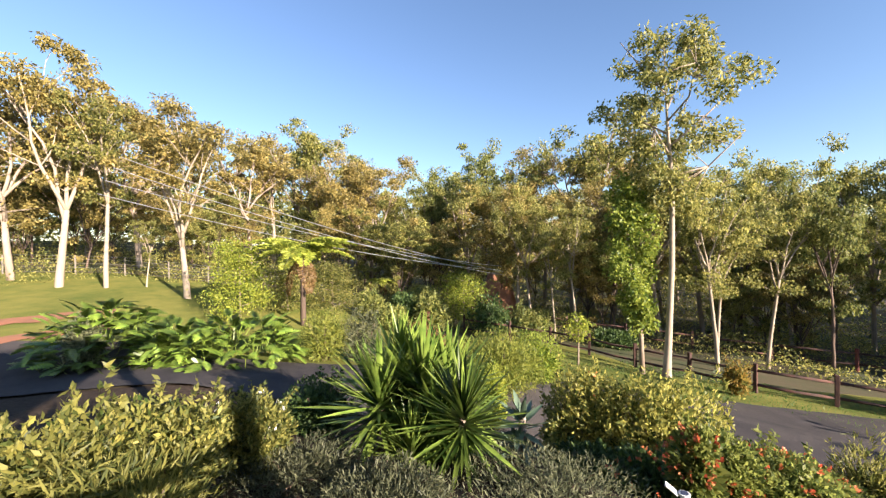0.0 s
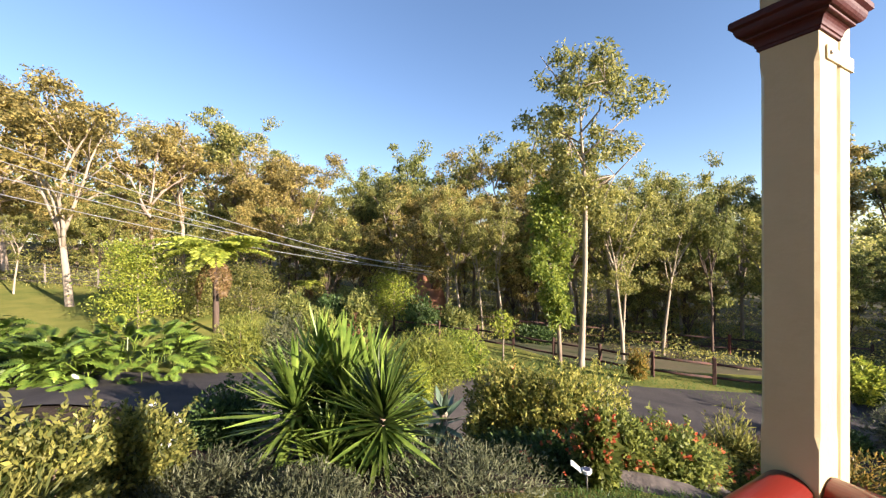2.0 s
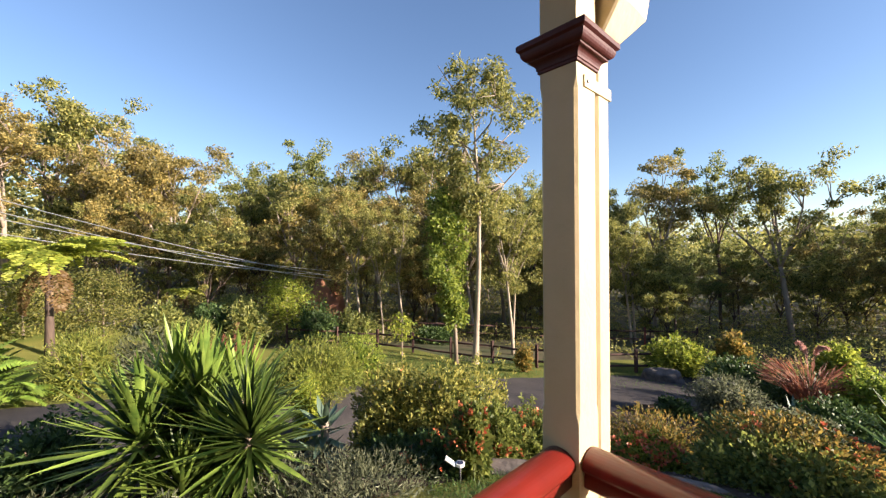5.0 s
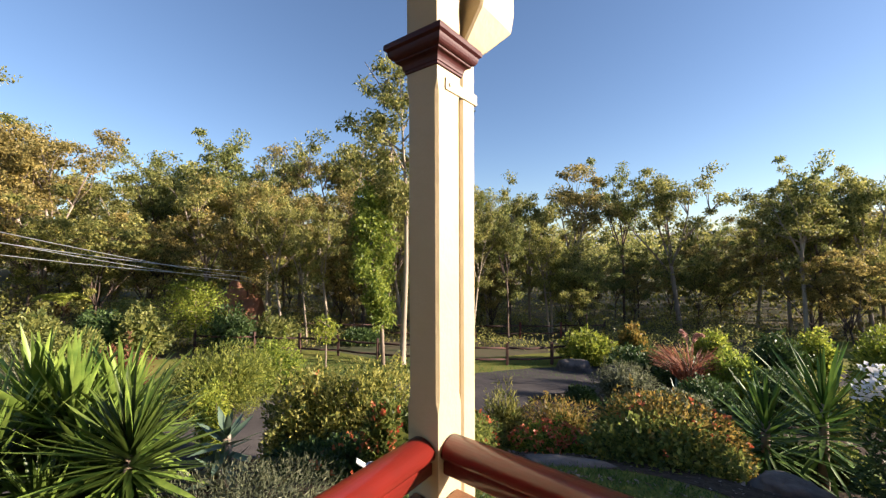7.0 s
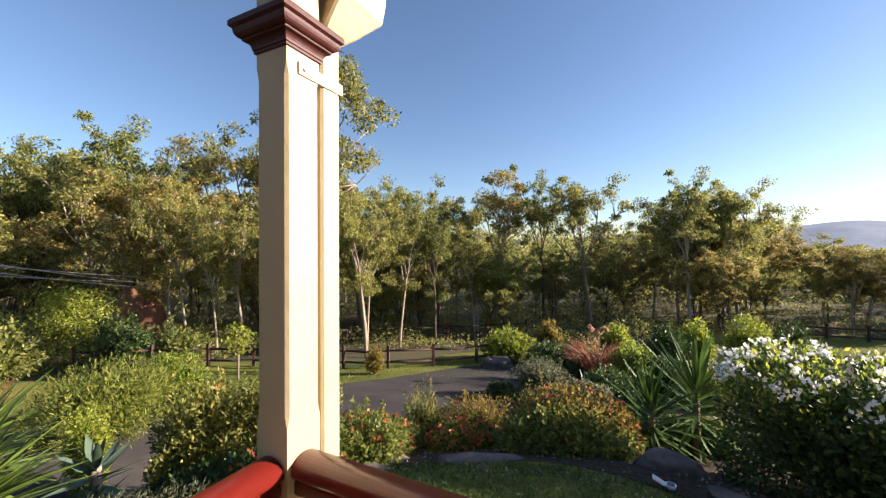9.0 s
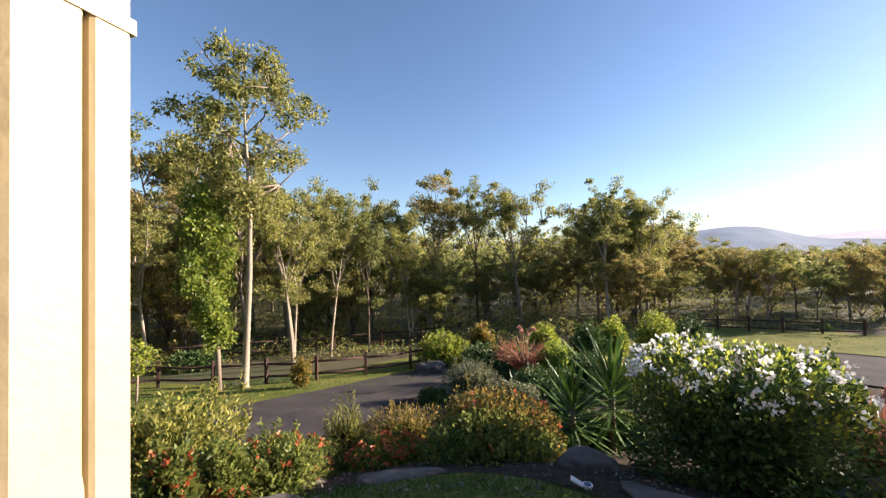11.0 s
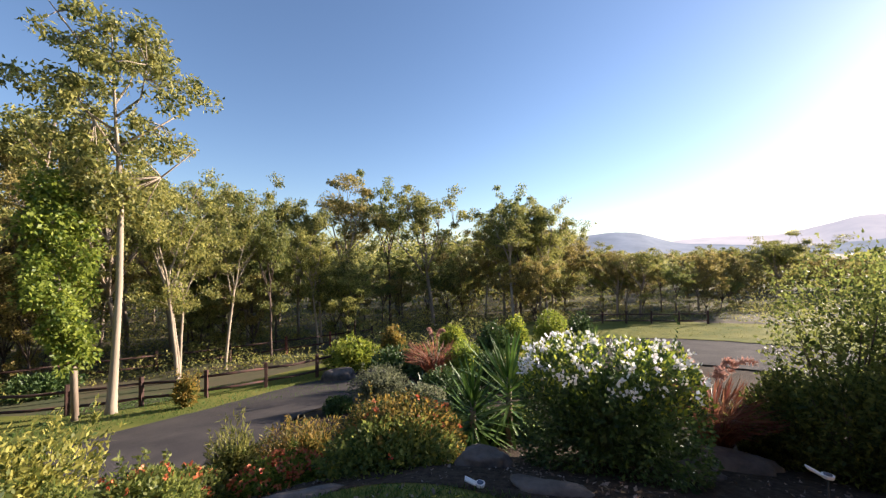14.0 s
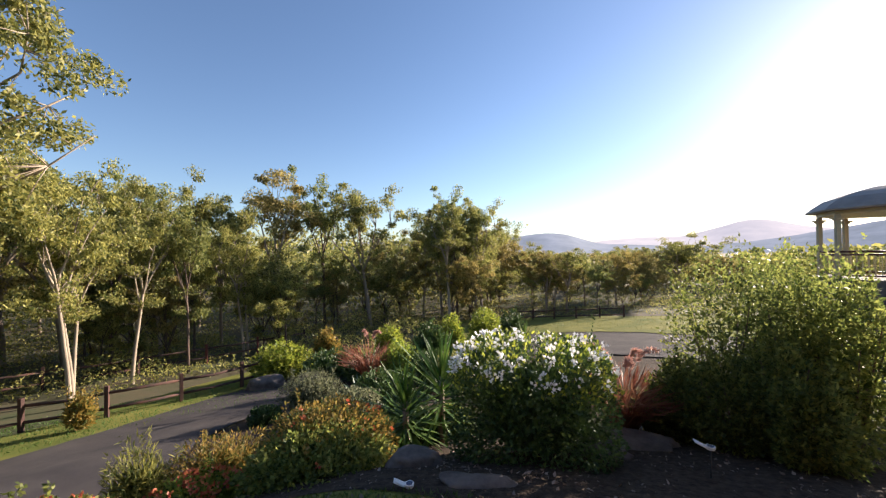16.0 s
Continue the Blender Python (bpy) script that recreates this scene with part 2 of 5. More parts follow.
def polar(bearing, r):
    """Bearing in degrees from +Y towards -X, distance from the corner post."""
    return -r * math.sin(radians(bearing)), r * math.cos(radians(bearing))


def sheet(name, inner, outer, mat, b0, b1, steps=60, rows=6, lift=0.02, label="", category="", rough=0.0):
    """A strip that lies on the land between two distances given as functions of the bearing."""
    verts, faces = [], []
    for i in range(steps + 1):
        b = b0 + (b1 - b0) * i / steps
        a, c = inner(b), outer(b)
        for j in range(rows + 1):
            x, y = polar(b, a + (c - a) * j / rows + (rough * noise.noise((b * 0.6, j * 5.0, 0)) if j in (0, rows) else 0))
            verts.append((x, y, land(x, y) + lift))
    for i in range(steps):
        for j in range(rows):
            k = i * (rows + 1) + j
            faces.append((k, k + 1, k + rows + 2, k + rows + 1) if b1 < b0 else (k, k + rows + 1, k + rows + 2, k + 1))
    return tagged(new(name, mesh_of(name, verts, faces, mat, True)), label, category, kind="structure")


ROAD = ((160, 19.5), (139, 14.2), (129, 11.2), (118, 9.3), (97, 8.6), (76, 9.3), (51, 11.3), (40, 12.7), (29, 15.9), (10, 21.0), (-11, 23.6), (-23, 22.5), (-35, 20.5), (-50, 18.0))


def road_mid(b):
    for (b0, r0), (b1, r1) in zip(ROAD, ROAD[1:]):
        if b1 <= b <= b0:
            k = (b0 - b) / (b0 - b1)
            return r0 + (r1 - r0) * k
    return ROAD[0][1] if b > 100 else ROAD[-1][1]


def road_smooth(b):
    return sum(road_mid(b + d) for d in (-9, -6, -3, 0, 3, 6, 9)) / 7


def half_road(b):
    return 2.15 + 0.85 * math.exp(-((b - 38) / 9) ** 2) + 1.8 * ease(20, -12, b) + 0.9 * ease(115, 140, b)


def road_near(b):
    """Distance of the driveway's edge towards the garden, which swells towards the bed."""
    return road_smooth(b) - half_road(b) - 1.5 * math.exp(-((b - 44) / 9) ** 2)


def build_ground():
    verts, faces, na = [], [], 144
    radii = [0.0] + [0.5 * 1.085 ** i for i in range(112)]
    radii[-1] = 4200
    for r in radii:
        for k in range(na):
            x, y = r * math.cos(2 * math.pi * k / na), r * math.sin(2 * math.pi * k / na)
            verts.append((x, y, land(x, y) + (0.05 * noise.noise((x * 0.4, y * 0.4, 0)) if r > 4 else 0)))
    for i in range(len(radii) - 1):
        for k in range(na):
            j = (k + 1) % na
            faces.append((i * na + k, (i + 1) * na + k, (i + 1) * na + j, i * na + j))
    ob = new("ground", mesh_of("ground", verts, faces, EARTH, True))
    tagged(ob, "sloping earth with leaf litter and low growth", "ground", kind="structure")


build_ground()
sheet("garden_bed", lambda b: 3.37 - 0.85 * ease(40, 75, b) + 0.12 * math.sin(b * 0.11), lambda b: road_near(b) + 0.1, MULCH, 150, -60, 140, 30, 0.06, "dark wood-chip mulch on the sloping garden bed", "garden bed")
sheet("road", road_near, lambda b: road_smooth(b) + half_road(b), ASPHALT, 158, -48, 160, 10, 0.11, "dark asphalt driveway curving round the garden", "driveway", 0.12)
sheet("lawn_verge", lambda b: road_smooth(b) + half_road(b) - 0.1, lambda b: road_smooth(b) + half_road(b) + 3.9 + 5 * ease(58, 75, b), GRASS, 96, 14, 90, 8, 0.085, "mown grass verge between driveway and fence", "lawn", 0.15)
sheet("lawn_paddock", lambda b: road_smooth(b) + half_road(b) - 0.2, lambda b: 22.6 + 0.30 * (b - 104), GRASS, 158, 96, 70, 14, 0.085, "sunlit mown grass slope", "lawn", 0.2)
sheet("lawn_far", lambda b: road_smooth(b) + half_road(b) - 0.2, lambda b: 36, GRASS, 6, -60, 80, 16, 0.14, "sunlit mown grass beyond the driveway", "lawn", 0.2)
sheet("garden_lawn", lambda b: 0.35, lambda b: 3.45 - 0.85 * ease(40, 75, b) + 0.12 * math.sin(b * 0.11), GRASS, 100, -72, 60, 10, 0.05, "shaded patch of mown lawn", "lawn", 0.1)
sheet("dirt_track", lambda b: 20.0, lambda b: 21.0, DIRT, 156, 133, 30, 3, 0.12, "bare red dirt track across the grass", "dirt track", 0.3)
sheet("dirt_edge", lambda b: 17.6, lambda b: 18.4, DIRT, 156, 134, 30, 3, 0.12, "bare red dirt beside the driveway", "dirt track", 0.3)


# ---------- veranda ----------
W = 0.108                             # width of the corner post
before_house = set(scene.objects)
CEIL = 2.75


def loft(profile, cx, cy, half):
    """A square moulding from a profile of (offset, height)."""
    bm, rings = bmesh.new(), []
    for off, z in profile:
        h = half + off
        rings.append([bm.verts.new((cx + sx * h, cy + sy * h, z)) for sx, sy in ((-1, -1), (1, -1), (1, 1), (-1, 1))])
    for a, b in zip(rings, rings[1:]):
        for k in range(4):
            bm.faces.new((a[k], a[(k + 1) % 4], b[(k + 1) % 4], b[k]))
    bm.faces.new(list(reversed(rings[0])))
    bm.faces.new(rings[-1])
    return bm


def rail_profile():
    """Half-round top over a grooved, narrower base: (across, up) pairs."""
    pts = [(0.032, -0.095), (0.036, -0.09), (0.036, -0.062), (0.032, -0.058), (0.032, -0.053), (0.045, -0.047), (0.0475, -0.04)]
    for k in range(1, 8):
        a = math.pi / 2 * k / 8
        pts.append((0.0475 * math.cos(a), -0.04 + 0.04 * math.sin(a)))
    return pts + [(0.0, 0.0)] + [(-a, z) for a, z in reversed(pts)]


def swept(profile, start, along, length):
    """A bar of that profile; along is 'x' or 'y'."""
    bm = bmesh.new()
    rings = []
    for s in (0.0, length):
        rings.append([bm.verts.new((start[0] + s, start[1] + a, start[2] + z) if along == "x" else (start[0] + a, start[1] + s, start[2] + z)) for a, z in profile])
    n = len(profile)
    for k in range(n):
        bm.faces.new((rings[0][k], rings[0][(k + 1) % n], rings[1][(k + 1) % n], rings[1][k]))
    bm.faces.new(list(reversed(rings[0])))
    bm.faces.new(rings[1])
    bmesh.ops.recalc_face_normals(bm, faces=bm.faces)
    return bm


def build_post(x, y, z0=0.0):
    """A square timber post with stop-chamfered edges, its capital and its base; (x, y) is its corner towards the house."""
    post = thing("veranda_post", x, y, z0, "cream painted square timber veranda post with oxblood capital", "post", "veranda posts")
    bm = bmesh.new()
    rings = []
    for z, c in ((0.0, 0.0005), (1.06, 0.0005), (1.09, 0.008), (1.935, 0.008), (1.965, 0.0005), (CEIL, 0.0005)):
        ring = []
        for sx, sy in ((-1, 0), (0, 0), (0, 1), (-1, 1)):
            px, py = sx * W, sy * W
            inx, iny = (1 if sx else -1), (-1 if sy else 1)
            a, b = (px + inx * c, py), (px, py + iny * c)
            ring += [b, a] if (sx, sy) in ((-1, 0), (0, 1)) else [a, b]
        rings.append([bm.verts.new((p[0], p[1], z)) for p in ring])
    for a, b in zip(rings, rings[1:]):
        for k in range(8):
            bm.faces.new((a[k], a[(k + 1) % 8], b[(k + 1) % 8], b[k]))
    bm.faces.new(list(reversed(rings[0])))
    bm.faces.new(rings[-1])
    bmesh.ops.recalc_face_normals(bm, faces=bm.faces)
    part("shaft", bm, CREAM, post)
    h = W / 2
    ogee = [(0.0006, 2.001), (0.006, 2.003), (0.006, 2.011), (0.009, 2.013)]
    ogee += [(0.009 + 0.017 * (1 - math.cos(math.pi / 2 * k / 5)), 2.013 + 0.026 * math.sin(math.pi / 2 * k / 5)) for k in range(1, 6)]
    ogee += [(0.029, 2.041), (0.029, 2.047)]
    ogee += [(0.029 + 0.019 * math.sin(math.pi / 2 * k / 5), 2.047 + 0.03 * (1 - math.cos(math.pi / 2 * k / 5))) for k in range(1, 6)]
    ogee += [(0.052, 2.080), (0.057, 2.084), (0.057, 2.099), (0.054, 2.105), (0.0006, 2.111)]
    ogee = [(0.83 * off, 2.001 + 0.78 * (z - 2.001)) for off, z in ogee]
    part("capital", loft(ogee, -h, h, h), OXBLOOD, post, "moulded oxblood capital")
    part("base_block", loft(((0.012, 0.002), (0.012, 0.12), (0.0006, 0.135)), -h, h, h), CREAM, post)
    return post


corner_post = build_post(0, 0)
for px, py in ((0.0, -3.6), (3.6, 0.0), (7.2, 0.0)):
    copy_thing(corner_post, Matrix.Translation((px, py, 0)))


def build_downpipe():
    pipe = thing("downpipe", 0, 0, 0, "cream painted rectangular metal downpipe strapped to the post", "downpipe")
    path = [(-0.05, 0.154, -0.4), (-0.05, 0.154, 2.085), (-0.03, 0.179, 2.125), (0.0, 0.227, 2.205), (0.005, 0.237, 2.265), (0.005, 0.237, 2.74)]
    half = [(0.05, 0.036), (0.05, 0.036), (0.052, 0.06), (0.06, 0.095), (0.06, 0.095), (0.06, 0.09)]
    bm, rings = bmesh.new(), []
    for (x, y, z), (hx, hy) in zip(path, half):
        c = 0.007
        rings.append([bm.verts.new((x + a, y + b, z)) for a, b in ((-hx + c, -hy), (hx - c, -hy), (hx, -hy + c), (hx, hy - c), (hx - c, hy), (-hx + c, hy), (-hx, hy - c), (-hx, -hy + c))])
    for a, b in zip(rings, rings[1:]):
        for k in range(8):
            bm.faces.new((a[k], a[(k + 1) % 8], b[(k + 1) % 8], b[k]))
    bm.faces.new(rings[-1])
    bm.faces.new(list(reversed(rings[0])))
    part("pipe", bm, CREAM, pipe)
    for z in (1.945, 0.62):
        bm = boxed(0.0006, 0.035, z, 0.0045, 0.195, z + 0.032, 0.0012)
        box(bm, -0.105, 0.1915, z, 0.004, 0.1955, z + 0.032)
        strap = part("strap", bm, CREAM, pipe, "flat metal strap")
        bm = bmesh.new()
        bmesh.ops.create_uvsphere(bm, u_segments=8, v_segments=5, radius=0.005, matrix=Matrix.Translation((0.005, 0.052, z + 0.016)))
        part("screw", bm, STEEL, strap)


build_downpipe()


def build_balustrade(along):
    """Handrail, brown middle rail, bottom rail and turned-square balusters on one side of the corner."""
    ob = thing("balustrade", 0, 0, 0, "gloss red painted rounded timber handrail with rails and balusters", "railing", "veranda railings")
    top, L = 0.987, 3.48
    if along == "x":
        part("handrail", swept(rail_profile(), (0.004, W / 2, top), "x", L), RAIL_RED, ob, "gloss red rounded handrail", True)
        part("middle_rail", boxed(0.003, W / 2 - 0.028, 0.785, L, W / 2 + 0.028, 0.825, 0.006), BROWN, ob, "brown painted rail")
        part("bottom_rail", boxed(0.003, W / 2 - 0.028, 0.10, L, W / 2 + 0.028, 0.15, 0.006), RAIL_RED, ob)
    else:
        part("handrail", swept(rail_profile(), (-W / 2, -L - 0.004, top), "y", L), RAIL_RED, ob, "gloss red rounded handrail", True)
        part("middle_rail", boxed(-W / 2 - 0.028, -L, 0.785, -W / 2 + 0.028, -0.003, 0.825, 0.006), BROWN, ob, "brown painted rail")
        part("bottom_rail", boxed(-W / 2 - 0.028, -L, 0.10, -W / 2 + 0.028, -0.003, 0.15, 0.006), RAIL_RED, ob)
    me = mesh_of("baluster", [], [], CREAM)
    bm = boxed(-0.016, -0.016, 0.15, 0.016, 0.016, 0.785, 0.002)
    bm.to_mesh(me)
    bm.free()
    for k in range(26):
        s = 0.12 + 0.128 * k
        child("baluster", me, ob, "", Matrix.Translation((s, W / 2, 0) if along == "x" else (-W / 2, -s, 0)))


build_balustrade("x")
build_balustrade("y")


def build_house():
    deck = thing("floor", 0, 0, 0, "timber veranda floor boards", "floor", kind="structure")
    me = bpy.data.meshes.new("floor_board")
    bm = boxed(0, 0, -0.03, 0.088, 6.1, 0, 0.003)
    bm.to_mesh(me)
    bm.free()
    me.materials.append(DECK)
    for k in range(100):
        child("floor_board", me, deck, "", Matrix.Translation((-0.15 + 0.092 * k, -5.95, 0)))
    base = new("veranda_base", mesh_of("veranda_base", [], [], BRICK))
    bm = boxed(-0.13, -5.9, -1.6, 9.0, 0.13, -0.035)
    bm.to_mesh(base.data)
    bm.free()
    tagged(base, "brick veranda base wall", "wall", kind="structure")
    for nm, c in (("wall_front", (2.1, -2.5, 0.003, 9.0, -2.35, CEIL - 0.003)), ("wall_side", (2.1, -5.9, 0.003, 2.25, -2.503, CEIL - 0.003)), ("wall_back", (-0.1, -6.1, 0.003, 9.0, -5.96, CEIL - 0.003))):
        ob = new(nm, mesh_of(nm, [], [], CREAM))
        bm = boxed(*c)
        bm.to_mesh(ob.data)
        bm.free()
        tagged(ob, "plain cream house wall", "wall", kind="structure")
    ceil = new("ceiling", mesh_of("ceiling", [], [], CREAM))
    bm = boxed(-0.25, -6.2, CEIL + 0.003, 9.2, 0.27, CEIL + 0.12)
    bm.to_mesh(ceil.data)
    bm.free()
    tagged(ceil, "cream veranda ceiling", "ceiling", kind="structure")
    roof = new("roof", mesh_of("roof", [(-0.7, -6.6, 2.9), (9.6, -6.6, 2.9), (9.6, 0.7, 2.9), (-0.7, 0.7, 2.9), (2.9, -3.0, 4.4), (6.0, -3.0, 4.4)],
                            [(0, 1, 5, 4), (1, 2, 5), (2, 3, 4, 5), (3, 0, 4), (3, 2, 1, 0)], ROOF))
    tagged(roof, "low pitched metal house roof", "roof", kind="structure")


build_house()
# the house stands 16 degrees round from the axes, turned about the corner post
for ob in set(scene.objects) - before_house:
    if ob.parent is None:
        ob.matrix_basis = Matrix.Rotation(radians(16), 4, "Z") @ ob.matrix_basis


# ---------- woodland ----------
def grow(rng, H, trunk_r, fork_at, limbs, spread, lean=0.0, clump=0.075, sub=3, density=86, crown_low=0.35, leaf=0.021, fill=16, girth=0.17, limb_r=0.5):
    """One tree: lists for its wood, and arrays for its leaves."""
    verts, faces, tips = [], [], []

    def stretch(p, d, length, r0, r1, steps, wob):
        pts, rad = [p.copy()], [r0]
        for i in range(steps):
            d = (d + Vector(rng.normal(size=3)) * wob).normalized()
            p = p + d * (length / steps)
            pts.append(p.copy())
            rad.append(r0 + (r1 - r0) * (i + 1) / steps)
        tube(verts, faces, pts, rad, 7 if r0 > 0.06 else 5)
        return pts, d

    tall = H * fork_at
    trunk, d = stretch(Vector((0, 0, -0.4)), Vector((lean, 0, 1)).normalized(), tall + 0.4, trunk_r, trunk_r * 0.62, 7, 0.035)
    top = trunk[-1]
    for k in range(limbs):
        a = 2 * math.pi * (k + rng.uniform(-0.25, 0.25)) / limbs
        tilt = rng.uniform(0.35, 1.0) * spread if k else spread * 0.15
        start = top if k < 3 else trunk[-1 - int(rng.integers(0, 3))]
        way = Vector((math.cos(a) * math.sin(tilt), math.sin(a) * math.sin(tilt), math.cos(tilt)))
        reach = (H * 0.96 - start.z) * rng.uniform(0.6, 0.98) / max(0.75, math.cos(tilt))
        limb, d2 = stretch(start, way, reach, trunk_r * limb_r, trunk_r * 0.12, 6, 0.1)
        tips += [limb[-1], limb[-2], limb[-1] + Vector(rng.normal(size=3)) * H * 0.03]
        for s in range(sub + 2):
            at = limb[int(rng.integers(2, 6))]
            b = rng.uniform(0, 2 * math.pi)
            way2 = (d2 + Vector((math.cos(b), math.sin(b), rng.uniform(-0.1, 0.6))) * 0.95).normalized()
            twig, d3 = stretch(at, way2, reach * rng.uniform(0.28, 0.5), trunk_r * 0.2, trunk_r * 0.05, 4, 0.16)
            tips += [twig[-1], twig[-2] if rng.random() < 0.6 else twig[-1] + Vector(rng.normal(size=3)) * H * 0.035]
    for k in range(fill):
        z = rng.uniform(crown_low * 0.8, 0.93)
        r = girth * H * math.sin(math.pi * min(0.92, 0.22 + 0.72 * (z - crown_low * 0.8) / (0.95 - crown_low * 0.8))) * rng.uniform(0.25, 1.0)
        a = rng.uniform(0, 2 * math.pi)
        core = trunk[min(7, int(z / max(fork_at, 0.1) * 7))]
        end = Vector((core.x + math.cos(a) * r, core.y + math.sin(a) * r, z * H))
        tube(verts, faces, [(core.x, core.y, z * H * 0.9), end], [trunk_r * 0.12, trunk_r * 0.04], 4)
        tips.append(end)
    c, w, ln = [], [], []
    for t in tips:
        if t.z < H * crown_low * 0.75:
            continue
        n = int(density * 1.6 * rng.uniform(0.5, 1.3))
        s = H * clump * 0.8 * rng.uniform(0.5, 1.25)
        q = rng.normal(size=(n, 3))
        q /= np.linalg.norm(q, axis=1, keepdims=True)
        q *= (rng.random((n, 1)) ** 0.45)
        c.append(np.array(t) + q * np.array([s, s, s * 0.55]))
        w.append(rng.normal(size=(n, 3)) * 0.75 + np.array([0, 0, -0.45]))
        ln.append(H * leaf * 0.85 * rng.uniform(0.6, 1.3, n))
    c = np.concatenate(c)
    k = H / np.percentile(c[:, 2], 99.3)
    return [v * k for v in verts], faces, c * k, np.concatenate(w), np.concatenate(ln)


def build_tree(seed, label, bark, leaf_mat, category="tree", **kw):
    """A tree ten metres high, standing at the origin, to be copied."""
    rng = np.random.default_rng(seed)
    tree = thing("gum_tree", 0, 0, 0, label, category, "woodland trees")
    v, f, c, w, ln = grow(rng, 10.0, **kw)
    child("trunk", mesh_of("trunk", v, f, bark, True), tree)
    child("crown", leaves("crown", c, w, ln, 0.22, leaf_mat, rng), tree)
    return tree


def planted(tree, x, y, height, width=None, turn=0.0, used=set()):
    """Stands a copy of a ten metre tree at (x, y), with that height and its own spread."""
    s = height / 10.0
    q = s if width is None else 0.5 * s + 0.5 * width / 5.0
    m = Matrix.Translation((x, y, land(x, y))) @ Matrix.Rotation(radians(turn), 4, "Z") @ Matrix.Diagonal((q, q, s, 1))
    if tree.name not in used:
        used.add(tree.name)
        tree.matrix_basis = m
        return tree
    k = tree.scale
    return copy_thing(tree, m @ Matrix.Diagonal((1 / k[0], 1 / k[1], 1 / k[2], 1)))


FORKED = build_tree(1, "white-trunked gum tree with forked trunk and sparse olive crown", BARK_WHITE, GUM_SUNLIT, trunk_r=0.15, fork_at=0.3, limbs=4, spread=0.5, crown_low=0.5, clump=0.07, fill=6)
SLIM = build_tree(2, "slim pale-trunked gum tree with small high crown", BARK_WHITE, GUM_LEAF, trunk_r=0.13, fork_at=0.5, limbs=4, spread=0.55, crown_low=0.5)
BROAD = build_tree(3, "tall gum tree with broad olive-green crown", BARK_GREY, GUM_LEAF, trunk_r=0.16, fork_at=0.38, limbs=6, spread=0.6, crown_low=0.35, density=86)
GOLD = build_tree(4, "gum tree with sunlit golden-brown crown", BARK_GREY, GUM_SUNLIT, trunk_r=0.15, fork_at=0.4, limbs=6, spread=0.6, crown_low=0.35, density=86)
DARK = build_tree(5, "dark-trunked forest tree with deep green crown", BARK_DARK, GUM_DARK, trunk_r=0.13, fork_at=0.45, limbs=5, spread=0.65, crown_low=0.35, density=86)
# sunlit leaf colour here brightens the understorey
LOW = build_tree(6, "young forest tree with foliage tinted as sunlit down to the ground", BARK_DARK, GUM_SUNLIT, trunk_r=0.1, fork_at=0.2, limbs=7, spread=0.6, crown_low=0.12, sub=4, density=72, leaf=0.027)
LOWG = build_tree(7, "young forest tree with green foliage down to the ground", BARK_DARK, GUM_LEAF, trunk_r=0.1, fork_at=0.2, limbs=7, spread=0.6, crown_low=0.12, sub=4, density=72, leaf=0.027)
FULL = build_tree(8, "dense round-headed gum tree", BARK_GREY, GUM_LEAF, trunk_r=0.15, fork_at=0.35, limbs=8, spread=0.75, crown_low=0.35, density=92, clump=0.09)

# the trees that can be told apart
planted(FORKED, -18.8, -19.9, 12.6, 6.0, 20)
planted(SLIM, -19.2, -17.9, 9.9, 3.6, 60)
planted(FORKED, -18.7, -13.5, 9.7, 6.2, 130)
planted(SLIM, -20.2, -16.6, 3.8, 1.4, 10)
planted(GOLD, -19.7, -23.2, 10.6, 6.5, 80)
planted(GOLD, -26.4, -21.7, 12.0, 7.0, 10)
planted(GOLD, -31.9, -16.5, 11.5, 6.6, 30)
planted(FORKED, -35.4, -16.1, 11.9, 7.4, 70)
planted(BROAD, -43.6, -13.6, 16.4, 7.5, 15)
planted(BROAD, -48.3, -18.6, 13.5, 7.4, 100)
planted(GOLD, -53.4, -11.3, 13.9, 7.1, 50)
planted(FULL, -56.0, -7.2, 14.4, 6.7, 0)
planted(BROAD, -45.3, 0.5, 16.1, 7.6, 200)
planted(DARK, -36.8, 5.0, 17.0, 6.2, 10)
planted(GOLD, -38.6, 10.7, 16.8, 6.3, 140)
planted(BROAD, -34.7, 12.8, 17.8, 7.6, 170)
planted(GOLD, -35.2, 16.6, 17.2, 5.0, 270)
planted(GOLD, -30.2, 10.5, 11.1, 5.3, 310)
planted(SLIM, -32.5, 6.5, 10.8, 4.4, 210)
planted(BROAD, -25.1, 17.9, 12.9, 4.2, 330)
planted(SLIM, -21.4, 20.6, 11.4, 2.8, 110)
planted(DARK, -22.3, 18.2, 10.3, 2.5, 220)
planted(FULL, -20.9, 25.2, 13.0, 2.9, 75)
planted(DARK, -16.1, 17.4, 9.5, 1.8, 35)
planted(DARK, -22.9, 22.4, 12.0, 4.4, 40)
planted(FORKED, -19.5, 29.2, 14.3, 7.8, 205)
planted(DARK, -17.1, 34.1, 15.1, 4.3, 25)
planted(BROAD, -12.3, 34.0, 13.5, 6.0, 285)
planted(SLIM, -8.7, 40.3, 11.0, 3.3, 180)
planted(DARK, -4.1, 35.1, 13.0, 3.5, 300)
planted(FULL, -4.8, 37.0, 10.8, 3.5, 20)
planted(BROAD, -1.9, 37.3, 12.0, 2.7, 275)
planted(LOW, -0.7, 45.9, 8.1, 5.7, 15)
planted(FULL, 5.4, 51.8, 7.6, 7.4, 45)
planted(BROAD, 14.4, 58.4, 6.6, 5.9, 75)
planted(DARK, 19.1, 59.2, 6.1, 4.4, 115)
